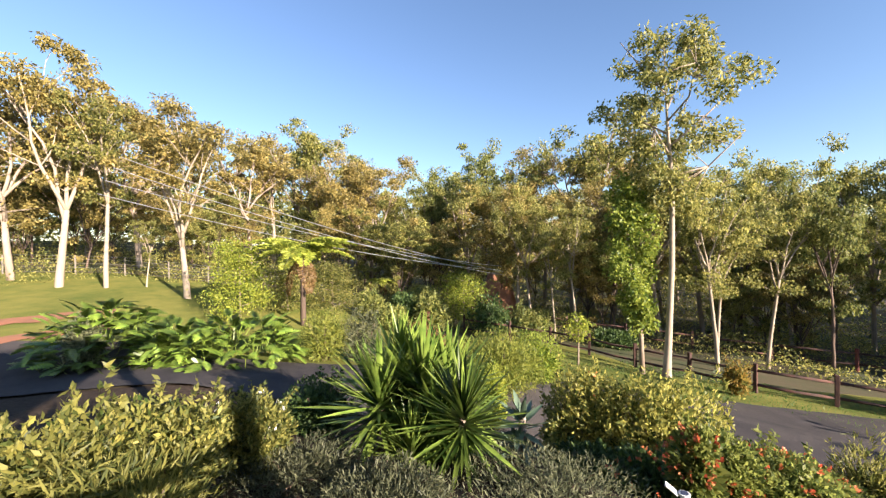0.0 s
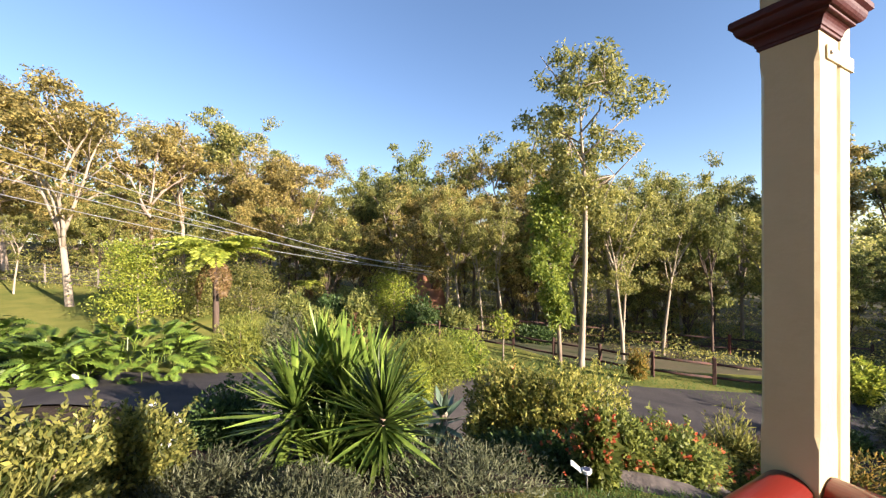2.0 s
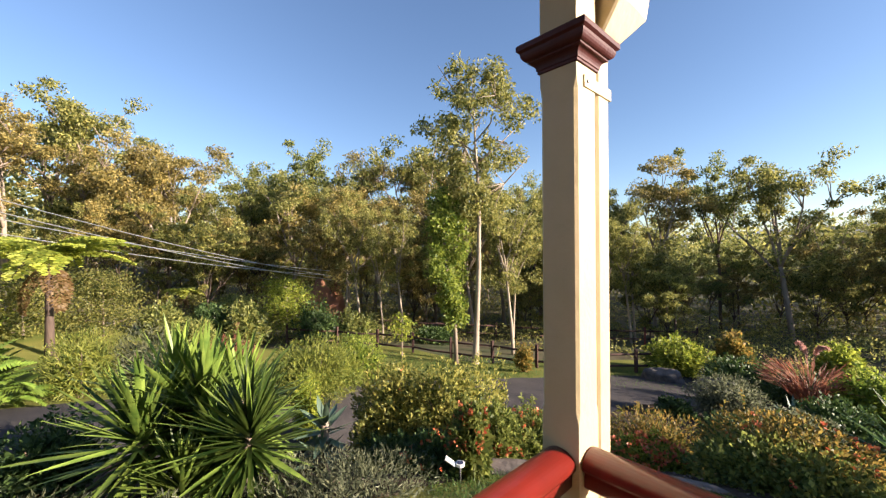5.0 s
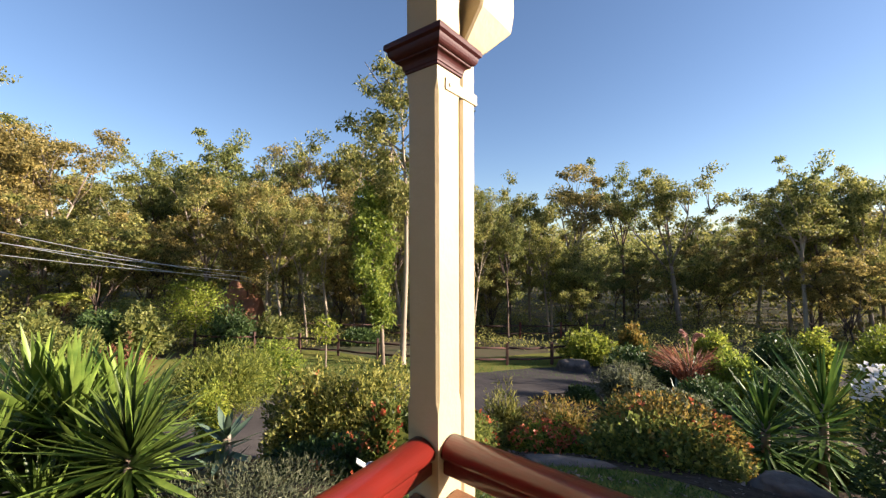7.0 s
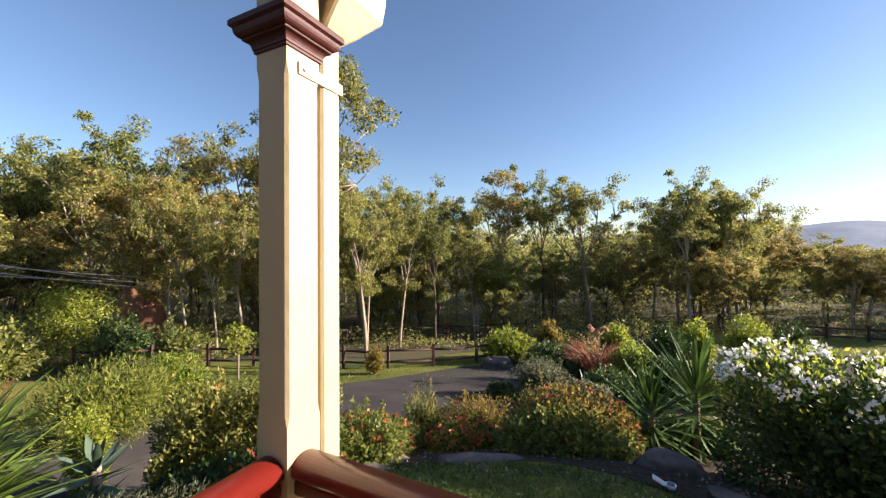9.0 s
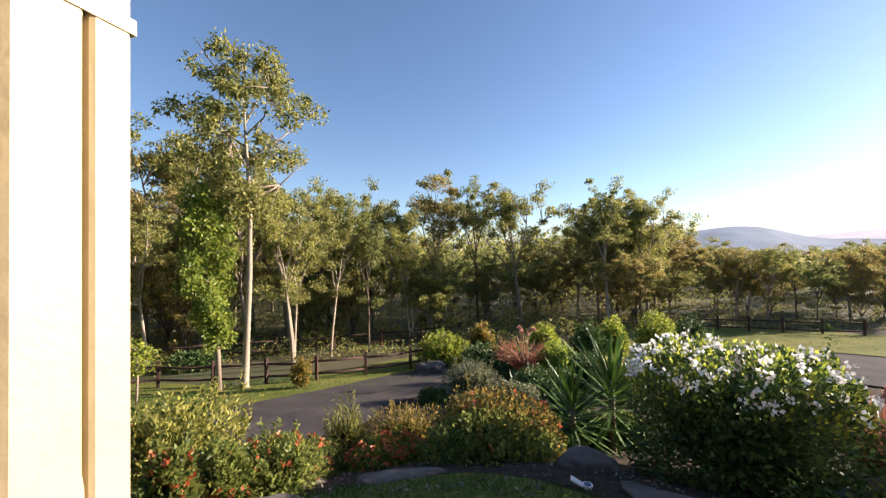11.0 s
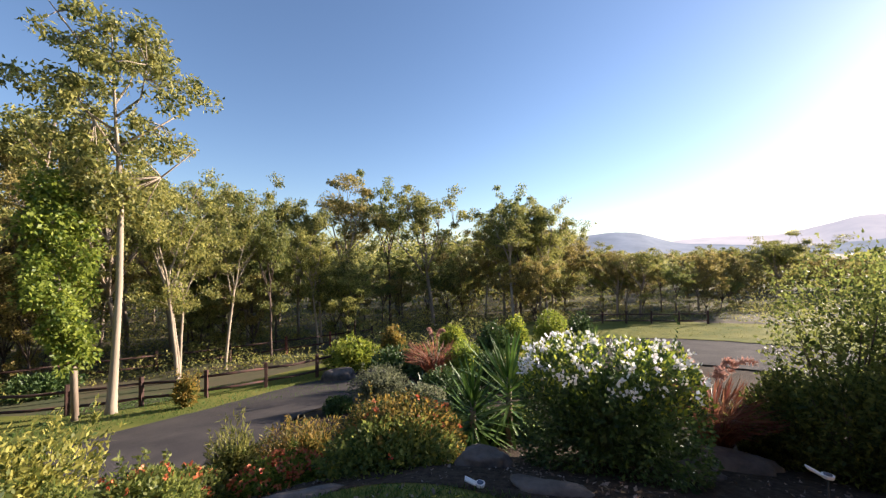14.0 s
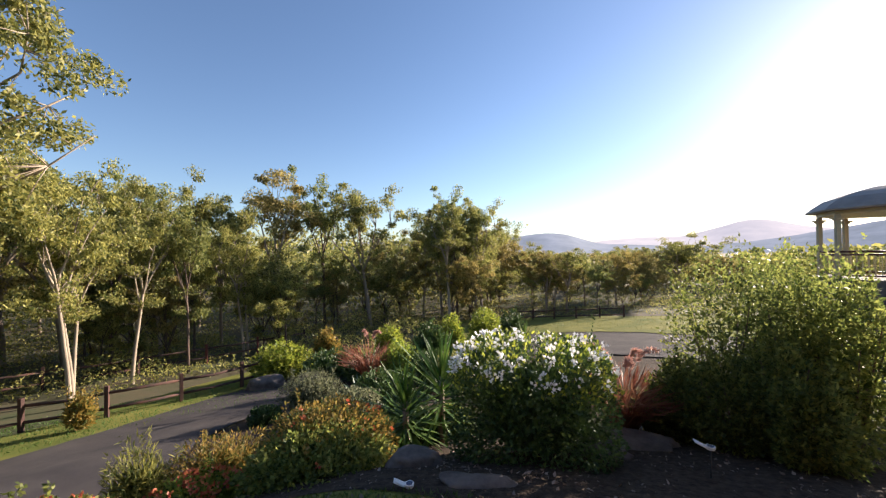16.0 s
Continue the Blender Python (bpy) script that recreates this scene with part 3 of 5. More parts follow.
planted(FULL, 21.6, 52.0, 7.7, 5.3, 165)
planted(LOW, 10.5, 59.2, 4.0, 6.6, 195)
planted(FULL, 22.5, 53.9, 7.7, 7.1, 245)
planted(LOW, 29.2, 57.5, 4.5, 6.4, 300)
planted(DARK, -39.1, -0.8, 13.6, 3.0, 95)
planted(FULL, -43.1, 0.9, 14.6, 2.9, 130)
planted(SLIM, -22.2, 6.4, 6.9, 1.5, 155)
planted(DARK, -19.8, 21.6, 7.7, 2.9, 66)
planted(SLIM, -25.7, 4.9, 10.2, 2.6, 15)
planted(SLIM, -16.0, 11.8, 8.7, 2.6, 130)
planted(SLIM, -17.1, 15.2, 8.3, 2.6, 250)
planted(SLIM, -23.4, 5.3, 8.4, 2.6, 95)
planted(SLIM, -17.7, 13.1, 7.5, 2.6, 205)
planted(SLIM, -16.2, 21.7, 8.2, 2.6, 55)
planted(SLIM, -21.8, 7.6, 8.4, 2.6, 75)
planted(SLIM, -17.0, 12.6, 7.9, 2.6, 120)
planted(SLIM, -16.2, 22.1, 7.2, 2.6, 10)


def tall_gum(x, y):
    """The tall gum on the verge: bare pale trunk, a steep fork, and layered clumps of leaves with gaps between them."""
    rng = np.random.default_rng(33)
    ob = thing("gum_tree", x, y, land(x, y), "tall white-trunked gum tree with layered high crown on the verge", "tree", "woodland trees")
    v, f = [], []
    trunk = [Vector(p) for p in ((0, 0, -0.4), (0.02, 0.05, 0.3), (0.06, 0.12, 2.0), (0.1, 0.22, 4.5), (0.08, 0.26, 7.2), (0.05, 0.22, 8.6), (-0.02, 0.15, 10.2), (0.0, 0.05, 12.2), (0.0, 0.0, 13.4))]
    tube(v, f, trunk, (0.27, 0.16, 0.12, 0.105, 0.09, 0.075, 0.05, 0.03, 0.012), 10)
    limbs = []
    for k in range(9):
        a, z0 = k * 2.4 + 0.5, (7.4, 8.3, 8.9, 9.3, 9.8, 10.3, 10.8, 11.4, 12.0)[k]
        core = min(trunk, key=lambda p: abs(p.z - z0))
        out = 2.4 - 0.12 * k + rng.uniform(-0.3, 0.5)
        end = Vector((core.x + math.cos(a) * out, core.y + math.sin(a) * out, min(13.4, z0 + rng.uniform(1.2, 2.4))))
        mid = Vector((core.x, core.y, z0)).lerp(end, 0.5) + Vector(rng.normal(size=3)) * 0.16 + Vector((0, 0, 0.15))
        tube(v, f, [(core.x, core.y, z0), mid, end], [0.05 - 0.002 * k, 0.032, 0.012], 6)
        limbs += [mid, end, mid.lerp(end, 0.6)]
    c, w = [], []
    for k in range(105):
        z = 6.5 + 7.0 * rng.random() ** 0.85
        wide = float(np.interp(z, (6.6, 8.0, 9.3, 10.6, 12.0, 13.0, 13.9), (0.9, 1.35, 2.3, 2.9, 2.6, 1.7, 0.6)))
        a, r = rng.uniform(0, 2 * math.pi), wide * rng.random() ** 0.45
        tip = Vector((0.03 + math.cos(a) * r, 0.12 + math.sin(a) * r, z))
        near = min(limbs, key=lambda p: (p - tip).length)
        tube(v, f, [near, near.lerp(tip, 0.5) + Vector((0, 0, 0.08)), tip], [0.02, 0.013, 0.006], 4)
        n, size = int(rng.uniform(70, 190)), rng.uniform(0.3, 0.68)
        q = rng.normal(size=(n, 3))
        q *= size * rng.random((n, 1)) ** 0.45 / np.linalg.norm(q, axis=1, keepdims=True)
        c.append(np.array(tip) + q * np.array([1, 1, 0.8]))
        w.append(rng.normal(size=(n, 3)) * 0.75 + np.array([0, 0, -0.45]))
    child("trunk", mesh_of("trunk", v, f, BARK_WHITE, True), ob)
    c = np.concatenate(c)
    child("crown", leaves("crown", c, np.concatenate(w), 0.19 * rng.uniform(0.6, 1.3, len(c)), 0.22, GUM_LEAF, rng), ob)


tall_gum(-14.1, 8.2)


def fill_woods():
    """The rest of the wood: rows of trees of mixed kinds behind and between the others."""
    rng = np.random.default_rng(21)
    kinds = [BROAD, GOLD, DARK, SLIM, FULL, LOW, LOWG]
    made = 0
    while made < 150:
        b = rng.uniform(-44, 142)
        low = made % 5 < 3
        if made > 126:
            b = rng.uniform(-44, 6)
        near = 27 if b < 112 else 33
        if b < 4:
            near = 37.5
        elif b < 30:
            near = 33
        if b < -20:
            near = 64
        r = near + (rng.random() ** 1.5) * (14 if low else 40)
        x, y = polar(b, r)
        right = ease(8, -8, b)
        if low:
            h = rng.uniform(4.5, 8.0) * (1 - 0.25 * right) * (0.7 if b < -20 else 1)
            t = (LOW, LOWG, LOW, DARK)[int(rng.integers(0, 4))]
        else:
            h = rng.uniform(9.5, 12.5) * (1 - 0.46 * right) * (0.7 if b < -20 else 1)
            t = (GOLD, BROAD, GOLD, SLIM, FORKED)[int(rng.integers(0, 5))] if b > 45 else kinds[int(rng.integers(0, 5))]
        planted(t, x, y, h, None, rng.uniform(0, 360))
        made += 1


fill_woods()


def undergrowth():
    """Low scrub and far tree tops of the wood, past counting."""
    rng = np.random.default_rng(5)
    for name, mat, count, lo, hi, tall, size in (("undergrowth", GUM_LEAF, 80000, 21.5, 38, 2.2, 0.14), ("golden_scrub", GUM_LEAF, 50000, 32, 50, 5.0, 0.18)):
        b = rng.uniform(-46, 146, count)
        r = rng.uniform(lo, hi, count)
        r = np.where(b < 8, r + 15, r)
        r = np.where(b > 112, r + 6, r)
        x, y = -r * np.sin(np.radians(b)), r * np.cos(np.radians(b))
        keep, z = [], []
        for i in range(count):
            g = noise.noise((x[i] * 0.22, y[i] * 0.22, 3.0 if mat is GUM_LEAF else 9.0))
            keep.append(g > -0.22)
            z.append(land(x[i], y[i]) + max(0.0, 0.25 + g) * tall * rng.random())
        c = np.stack([x, y, np.array(z)], 1)[np.array(keep)]
        me = leaves(name, c, rng.normal(size=c.shape) + np.array([0, 0, 0.3]), size * rng.uniform(0.6, 1.4, len(c)), 0.22, mat, rng)
        tagged(new(name, me), "scrub and bracken under the trees", "undergrowth", kind="stuff")


undergrowth()


def far_woods():
    """Tree tops of the forest that goes on behind, past counting."""
    rng = np.random.default_rng(77)
    c, w, ln = [], [], []
    for k in range(1250):
        b, r = rng.uniform(-62, 150), 46 + 120 * rng.random() ** 1.8
        if b < 2:
            r += 24
        x, y = polar(b, r)
        tall = rng.uniform(5.5, 10) * (1 - 0.4 * ease(10, -10, b)) + 6 * ease(70, 130, b) * ease(60, 110, r) + 3.5 * ease(12, 26, b)
        n = 120
        q = rng.normal(size=(n, 3))
        q /= np.linalg.norm(q, axis=1, keepdims=True)
        q *= rng.random((n, 1)) ** 0.3
        c.append(np.array([x, y, land(x, y) + tall * 0.5]) + q * np.array([tall * 0.36, tall * 0.36, tall * 0.5]))
        w.append(rng.normal(size=(n, 3)))
        ln.append(0.009 * r * rng.uniform(0.6, 1.4, n))
    me = leaves("far_woods", np.concatenate(c), np.concatenate(w), np.concatenate(ln), 0.26, GUM_LEAF, rng)
    tagged(new("far_woods", me), "forest canopy behind the near trees", "forest", kind="stuff")


far_woods()


# ---------- far hills ----------
def ridge(name, dist, peaks, mat, b0, b1, label):
    """A range of hills: peaks are (bearing, width, elevation in degrees)."""
    verts, faces, n, depth = [], [], 160, 8
    for i in range(n + 1):
        b = b0 + (b1 - b0) * i / n
        el = 0.3 + sum(e * math.exp(-((b - c) / w) ** 2) for c, w, e in peaks) + 0.12 * noise.noise((b * 0.35, dist, 0)) + 0.05 * noise.noise((b * 1.3, dist, 4))
        top = dist * math.tan(radians(max(0.1, el)))
        for j in range(depth + 1):
            k = j / depth
            x, y = polar(b, dist * (0.72 + 0.28 * k))
            verts.append((x, y, -40 + (top + 40) * (k ** 0.8) * (1 + 0.12 * noise.noise((b * 0.5, k * 4, dist)) * (1 - k))))
    for i in range(n):
        for j in range(depth):
            k = i * (depth + 1) + j
            faces.append((k, k + 1, k + depth + 2, k + depth + 1))
    tagged(new(name, mesh_of(name, verts, faces, mat, True)), label, "hills", kind="structure")


# both ranges are self-lit, with the haze held in their material
ridge("backdrop_near_hills", 1500, ((-2.5, 5.5, 2.1), (-7.5, 3.5, 1.2), (9, 7, 1.8), (-14, 7, 0.8), (22, 14, 1.5), (-46, 15, 3.3), (70, 30, 1.4)), HILL, 150, -75, "forested hills coloured with blue-grey haze and a faint glow")
ridge("backdrop_far_hills", 2600, ((-29, 5.0, 2.5), (-18, 10, 1.7), (-40, 9, 2.0), (10, 14, 1.5)), HILL_FAR, 60, -80, "pale far hills coloured with haze and a faint glow")


# ---------- garden planting ----------
def shrub(name, x, y, w, d, h, mat, seed, label, n=3500, leaf=0.07, lw=0.24, flower=None, fl_n=0, fl_size=0.042, fl_low=0.45, lumps=0.22, group="", turn=0.0, spiky=0.0, z=None, boxy=0.0, sprigs=16, fresh=None, fresh_n=0, petals=5, open_by=0.25, core_share=0.2):
    """A leafy shrub: stems, a lumpy shell of leaves several layers deep, and its flowers if it has any."""
    rng = np.random.default_rng(seed)
    ob = thing(name, x, y, land(x, y) - 0.02 if z is None else z, label, "shrub", group, turn)
    v, f = [], []
    for k in range(9):
        a = rng.uniform(0, 2 * math.pi)
        e = Vector((math.cos(a) * w * 0.32, math.sin(a) * d * 0.32, h * rng.uniform(0.55, 0.8)))
        tube(v, f, [Vector((e.x * 0.12, e.y * 0.12, -0.1)), e * 0.5 + Vector((0, 0, 0.03)), e], [0.022, 0.014, 0.006], 5)
    tagged(child("stem", mesh_of("stem", v, f, STEM, True), ob), kind="stuff")

    def shell(count, low, depth):
        q = rng.normal(size=(count, 3))
        q[:, 2] = np.abs(q[:, 2]) if low > 0 else q[:, 2]
        if boxy:
            q = np.sign(q) * np.abs(q) ** (1 - 0.55 * boxy)
        q /= np.linalg.norm(q, axis=1, keepdims=True) if not boxy else (np.abs(q) ** (2 + 4 * boxy)).sum(1, keepdims=True) ** (1 / (2 + 4 * boxy))
        q = q[q[:, 2] > (low if low > 0 else -0.9)]
        lump = np.array([noise.noise((p[0] * 2.1 + seed, p[1] * 2.1, p[2] * 2.1)) + 0.5 * noise.noise((p[0] * 5 + seed, p[1] * 5, p[2] * 5)) for p in q])
        s = (1 - depth * rng.random(len(q)) ** 1.6 + lumps * lump)[:, None]
        c = q * s * np.array([w / 2, d / 2, 1.0])
        c[:, 2] = np.where(c[:, 2] > 0, 0.42 + 0.58 * c[:, 2], 0.42 + 0.42 * c[:, 2]) * h
        return c, q

    c, q = shell(n, 0.0, 0.5)
    c[:, 2] = np.maximum(c[:, 2], 0.02)
    core = rng.normal(size=(max(8, int(n * core_share)), 3))
    core *= (0.62 * rng.random((len(core), 1)) ** 0.33) / np.linalg.norm(core, axis=1, keepdims=True)
    inner = core * np.array([w / 2, d / 2, h * 0.5]) + np.array([0, 0, h * 0.45])
    way = q * 0.7 + rng.normal(size=q.shape) * 0.6 + np.array([0, 0, 0.25 + spiky])
    for k in range(sprigs):
        i = int(rng.integers(0, len(q)))
        if q[i, 2] < 0.1:
            continue
        shoot = q[i] * 0.45 + np.array([0, 0, 1.0]) + rng.normal(size=3) * 0.2
        shoot /= np.linalg.norm(shoot)
        reach, m = min(0.45, h * rng.uniform(0.15, 0.36)), 26
        up = rng.random((m, 1))
        c = np.concatenate([c, c[i] + shoot * reach * up + rng.normal(size=(m, 3)) * leaf * 0.2])
        way = np.concatenate([way, shoot * 0.5 + rng.normal(size=(m, 3)) * 0.8])
    size = np.concatenate([leaf * rng.uniform(0.6, 1.35, len(c)), np.full(len(inner), min(leaf * 3.0, 0.3 * h))])
    child("foliage", leaves("foliage", np.concatenate([c, inner]), np.concatenate([way, rng.normal(size=inner.shape)]), size, lw, mat, rng), ob)
    if fresh:
        c, q = shell(fresh_n, 0.5, 0.12)
        c = c + q * 0.03
        tagged(child("new_growth", leaves("new_growth", c, q * 0.4 + rng.normal(size=q.shape) * 0.6 + np.array([0, 0, 0.7]), leaf * rng.uniform(0.8, 1.4, len(c)), lw, fresh, rng), ob, "lime-green fresh shoots"), kind="stuff")
    if flower:
        c, q = shell(fl_n, fl_low, 0.06)
        pts, ways = [], []
        for p, o in zip(c, q):
            for k in range(petals):
                pts.append(p + o * (0.02 + 0.05 * (fresh is not None)) + rng.normal(size=3) * fl_size * open_by)
                ways.append(rng.normal(size=3) * 0.8 + o * 0.8)
        tagged(child("blossom", leaves("blossom", np.array(pts), np.array(ways), fl_size, 0.4, flower, rng), ob), kind="stuff")
    return ob


def blade_mesh(name, mat, length, width, droop, fold=0.25, steps=5):
    """One sword leaf along +X that arches down, folded along its middle."""
    v, f = [], []
    for i in range(steps + 1):
        k = i / steps
        half = width * (0.55 + 1.6 * k - 2.1 * k * k) if i < steps else 0.001
        x, z = length * k * (1 - 0.12 * droop * k), -droop * length * k ** 2.2 * 0.5
        v += [(x, half, z + fold * half), (x, 0, z), (x, -half, z + fold * half)]
    for i in range(steps):
        a = 3 * i
        f += [(a, a + 3, a + 4, a + 1), (a + 1, a + 4, a + 5, a + 2)]
    return mesh_of(name, v, f, mat, True)


def sword_plant(name, x, y, heads, mat, seed, label, blades=60, length=0.75, width=0.03, low=-20, high=85, category="plant", group="", z=None, thick=0, along=0.05):
    """A plant of sword-leaved heads; every leaf is its own piece. heads: (dx, dy, height, scale)."""
    rng = np.random.default_rng(seed)
    ob = thing(name, x, y, land(x, y) - 0.02 if z is None else z, label, category, group)
    meshes = [blade_mesh("leaf", mat, length, width, dr) for dr in (0.02, 0.09, 0.25)]
    for dx, dy, hh, s in heads:
        v, f = [], []
        tube(v, f, [(dx * 0.6, dy * 0.6, -0.1), (dx * 0.9, dy * 0.9, hh * 0.5), (dx, dy, hh)], [0.07 * s, 0.055 * s, 0.045 * s], 8)
        child("stem", mesh_of("stem", v, f, BARK_GREY, True), ob)
        for k in range(blades):
            u = (k + 0.5) / blades
            el = high + (low - high) * (u ** 0.8) + rng.uniform(-7, 7)
            az = k * 137.5 + rng.uniform(-12, 12)
            sc = s * rng.uniform(0.82, 1.12) * (0.8 + 0.25 * min(1, 3 * u))
            m = Matrix.Translation((dx, dy, hh - along * u)) @ Matrix.Rotation(radians(az), 4, "Z") @ Matrix.Rotation(radians(-el), 4, "Y") @ Matrix.Rotation(radians(rng.uniform(-25, 25)), 4, "X") @ Matrix.Diagonal((sc, sc, sc, 1))
            child("leaf", meshes[0 if u < 0.35 else (1 if u < 0.75 else 2)], ob, "", m)
        if thick:
            v, f = [], []
            for k in range(thick):
                u = rng.random()
                el = high + (low - high) * u + rng.uniform(-9, 9)
                sc = s * rng.uniform(0.6, 1.0)
                m = Matrix.Translation((dx, dy, hh - 1.2 * along * u)) @ Matrix.Rotation(radians(rng.uniform(0, 360)), 4, "Z") @ Matrix.Rotation(radians(-el), 4, "Y") @ Matrix.Diagonal((sc, sc, sc, 1))
                src = meshes[int(rng.integers(0, 3))]
                n0 = len(v)
                v += [m @ p.co for p in src.vertices]
                f += [tuple(n0 + i for i in p.vertices) for p in src.polygons]
            tagged(child("leaf_mass", mesh_of("leaf_mass", v, f, mat, True), ob), kind="stuff")
    return ob


# beside the veranda, from the paddock side round to the gazebo side
sword_plant("yucca", -3.9, -1.2, ((0.60, 0.40, 0.84, 0.78), (0.42, -0.16, 0.39, 0.60), (-0.10, -0.58, 0.71, 0.95), (-0.26, -0.06, 0.86, 1.00), (-0.60, -0.35, 0.91, 1.00), (-0.36, 0.29, 0.81, 0.90), (0.15, 0.15, 0.56, 0.85)), BLADE, 3, "large clump of sword-leaved yucca with sunlit green blades", blades=40, length=1.0, width=0.038, low=-35, thick=130, along=0.25)
sword_plant("yucca", -0.58, 5.72, ((0.0, 0.0, 0.9, 1.0),), BLADE_DARK, 7, "slender-stemmed yucca with one head of stiff dark green blades", blades=84, length=0.85, width=0.026, low=-32, thick=30, along=0.5, group="bed yuccas")
sword_plant("yucca", -0.12, 6.3, ((0.0, 0.0, 1.2, 1.0),), BLADE_DARK, 8, "slender-stemmed yucca with one head of stiff dark green blades", blades=90, length=1.05, width=0.029, low=-30, thick=30, along=0.7, group="bed yuccas")
sword_plant("agave", -3.6, 10.8, ((0.0, 0.0, 0.3, 1.0),), AGAVE, 9, "blue-green agave rosette in the garden bed", blades=26, length=0.7, width=0.05, low=0, high=70)
sword_plant("cordyline", 1.40, 13.57, ((0.0, 0.0, 1.44, 1.0),), BLADE, 10, "small yellow-green spiky plant", blades=34, length=0.8, width=0.03, low=-10, high=80)
sword_plant("agave", -4.00, -0.01, ((0.0, 0.0, 0.59, 1.0), (0.12, -0.1, 0.29, 0.9)), AGAVE, 11, "broad-leaved silver-green agave beside the yucca", blades=26, length=0.42, width=0.055, low=-45, high=75, along=0.3)
shrub("variegated_shrub", -1.90, -3.65, 0.78, 0.68, 1.0, OLIVE_LEAF, 101, "sprawling shrub with pale yellow variegated leaves", n=5200, leaf=0.062, lw=0.2, spiky=0.1, lumps=0.75, sprigs=110, turn=-229, core_share=0.06, fresh=YELLOW_LEAF, fresh_n=1100)
shrub("variegated_shrub", -2.51, -3.39, 0.89, 0.79, 0.9, OLIVE_LEAF, 102, "sprawling shrub with pale yellow variegated leaves", n=5200, leaf=0.062, lw=0.2, spiky=0.1, lumps=0.75, sprigs=110, turn=-239, core_share=0.06, fresh=YELLOW_LEAF, fresh_n=1100)
shrub("variegated_shrub", -3.22, -2.97, 0.67, 0.59, 0.85, OLIVE_LEAF, 103, "upright shrub with lime leaves and small white flowers", n=7500, leaf=0.048, lumps=0.45, spiky=0.4, sprigs=60, flower=WHITE_FLOWER, fl_n=14, fl_size=0.04, turn=-249)
shrub("grey_groundcover", -3.00, -2.48, 1.32, 1.16, 0.28, GREY_LEAF, 104, "low spreading grey-green groundcover in the garden bed", n=5200, leaf=0.062, lw=0.075, spiky=0.2, lumps=0.35, turn=-256)
shrub("grey_groundcover", -2.48, -1.50, 1.16, 1.02, 0.3, GREY_LEAF, 105, "low spreading grey-green groundcover in the garden bed", n=5200, leaf=0.062, lw=0.075, spiky=0.2, lumps=0.35, turn=84)
shrub("grey_groundcover", -2.65, -0.09, 1.63, 1.43, 0.3, GREY_LEAF, 106, "low spreading grey-green groundcover in the garden bed", n=4600, leaf=0.062, lw=0.075, spiky=0.2, lumps=0.35, turn=66)
shrub("dark_shrub", -5.08, -2.89, 1.14, 1.00, 0.89, DARK_LEAF, 107, "dark green glossy rounded shrub", n=3600, leaf=0.06, lumps=0.18, turn=-260)
shrub("pale_shrub", -9.14, -9.97, 0.78, 0.68, 1.31, GREY_LEAF, 108, "small silver-leaved shrub in the garden bed", n=1500, leaf=0.09, lumps=0.3, turn=-234)
shrub("round_bush", -11.47, -4.56, 1.64, 1.44, 1.74, FINE_LEAF, 109, "rounded fine-leaved olive bush in the garden bed", n=4200, leaf=0.1, lw=0.09, spiky=0.5, lumps=0.15, turn=-259)
shrub("pale_grass_bush", -11.63, -3.42, 1.35, 1.19, 1.83, GREY_LEAF, 110, "pale feathery bush in the garden bed", n=2600, leaf=0.12, lw=0.06, spiky=0.6, lumps=0.25, turn=-265)
shrub("fine_bush", -9.14, 0.55, 2.37, 2.09, 1.61, FINE_LEAF, 111, "broad fine-leaved yellow-green bush in the garden bed", n=8500, leaf=0.1, lw=0.09, spiky=0.4, lumps=0.2, turn=78)
shrub("fine_bush", -10.42, 1.93, 1.58, 1.39, 1.58, VINE_LEAF, 112, "rounded bright green bush in the garden bed", n=4000, leaf=0.09, lw=0.16, lumps=0.15, turn=71)
shrub("round_bush", -7.29, 0.16, 0.57, 0.57, 1.53, LIME_LEAF, 113, "small clipped lime-green round bush", n=3600, leaf=0.05, lumps=0.08, turn=80)
shrub("golden_shrub", -4.92, 1.21, 1.41, 1.25, 1.65, YELLOW_LEAF, 114, "broad golden shrub with narrow leaves", n=11000, leaf=0.07, lw=0.2, spiky=0.3, lumps=0.4, sprigs=70, flower=RED_FLOWER, fl_n=16, fl_size=0.042, turn=64)
shrub("golden_shrub", -4.38, 2.00, 1.63, 1.44, 1.64, YELLOW_LEAF, 115, "broad golden shrub with narrow leaves", n=11000, leaf=0.07, lw=0.2, spiky=0.3, lumps=0.4, sprigs=70, turn=54)
shrub("flowering_hedge", -3.16, 1.69, 1.11, 0.97, 0.59, SHRUB_LEAF, 116, "low hedge with coral red flowers", n=5200, leaf=0.055, lumps=0.22, flower=RED_FLOWER, fl_n=120, fl_size=0.045, fl_low=0.3, turn=60)
shrub("flowering_hedge", -3.22, 2.76, 1.22, 1.07, 0.65, SHRUB_LEAF, 117, "low green hedge with some coral red flowers", n=5200, leaf=0.055, lumps=0.22, flower=RED_FLOWER, fl_n=110, fl_size=0.045, fl_low=0.3, turn=48)
shrub("flowering_hedge", -2.38, 3.62, 1.01, 0.89, 0.47, VINE_LEAF, 118, "low hedge with many coral red flowers", n=4200, leaf=0.05, lumps=0.22, flower=RED_FLOWER, fl_n=170, fl_size=0.045, fl_low=0.25, turn=38)
shrub("dwarf_shrub", -3.60, 4.00, 0.71, 0.62, 1.31, OLIVE_LEAF, 119, "small feathery golden shrub in the garden bed", n=2600, leaf=0.1, lw=0.07, spiky=0.7, lumps=0.3, turn=44)
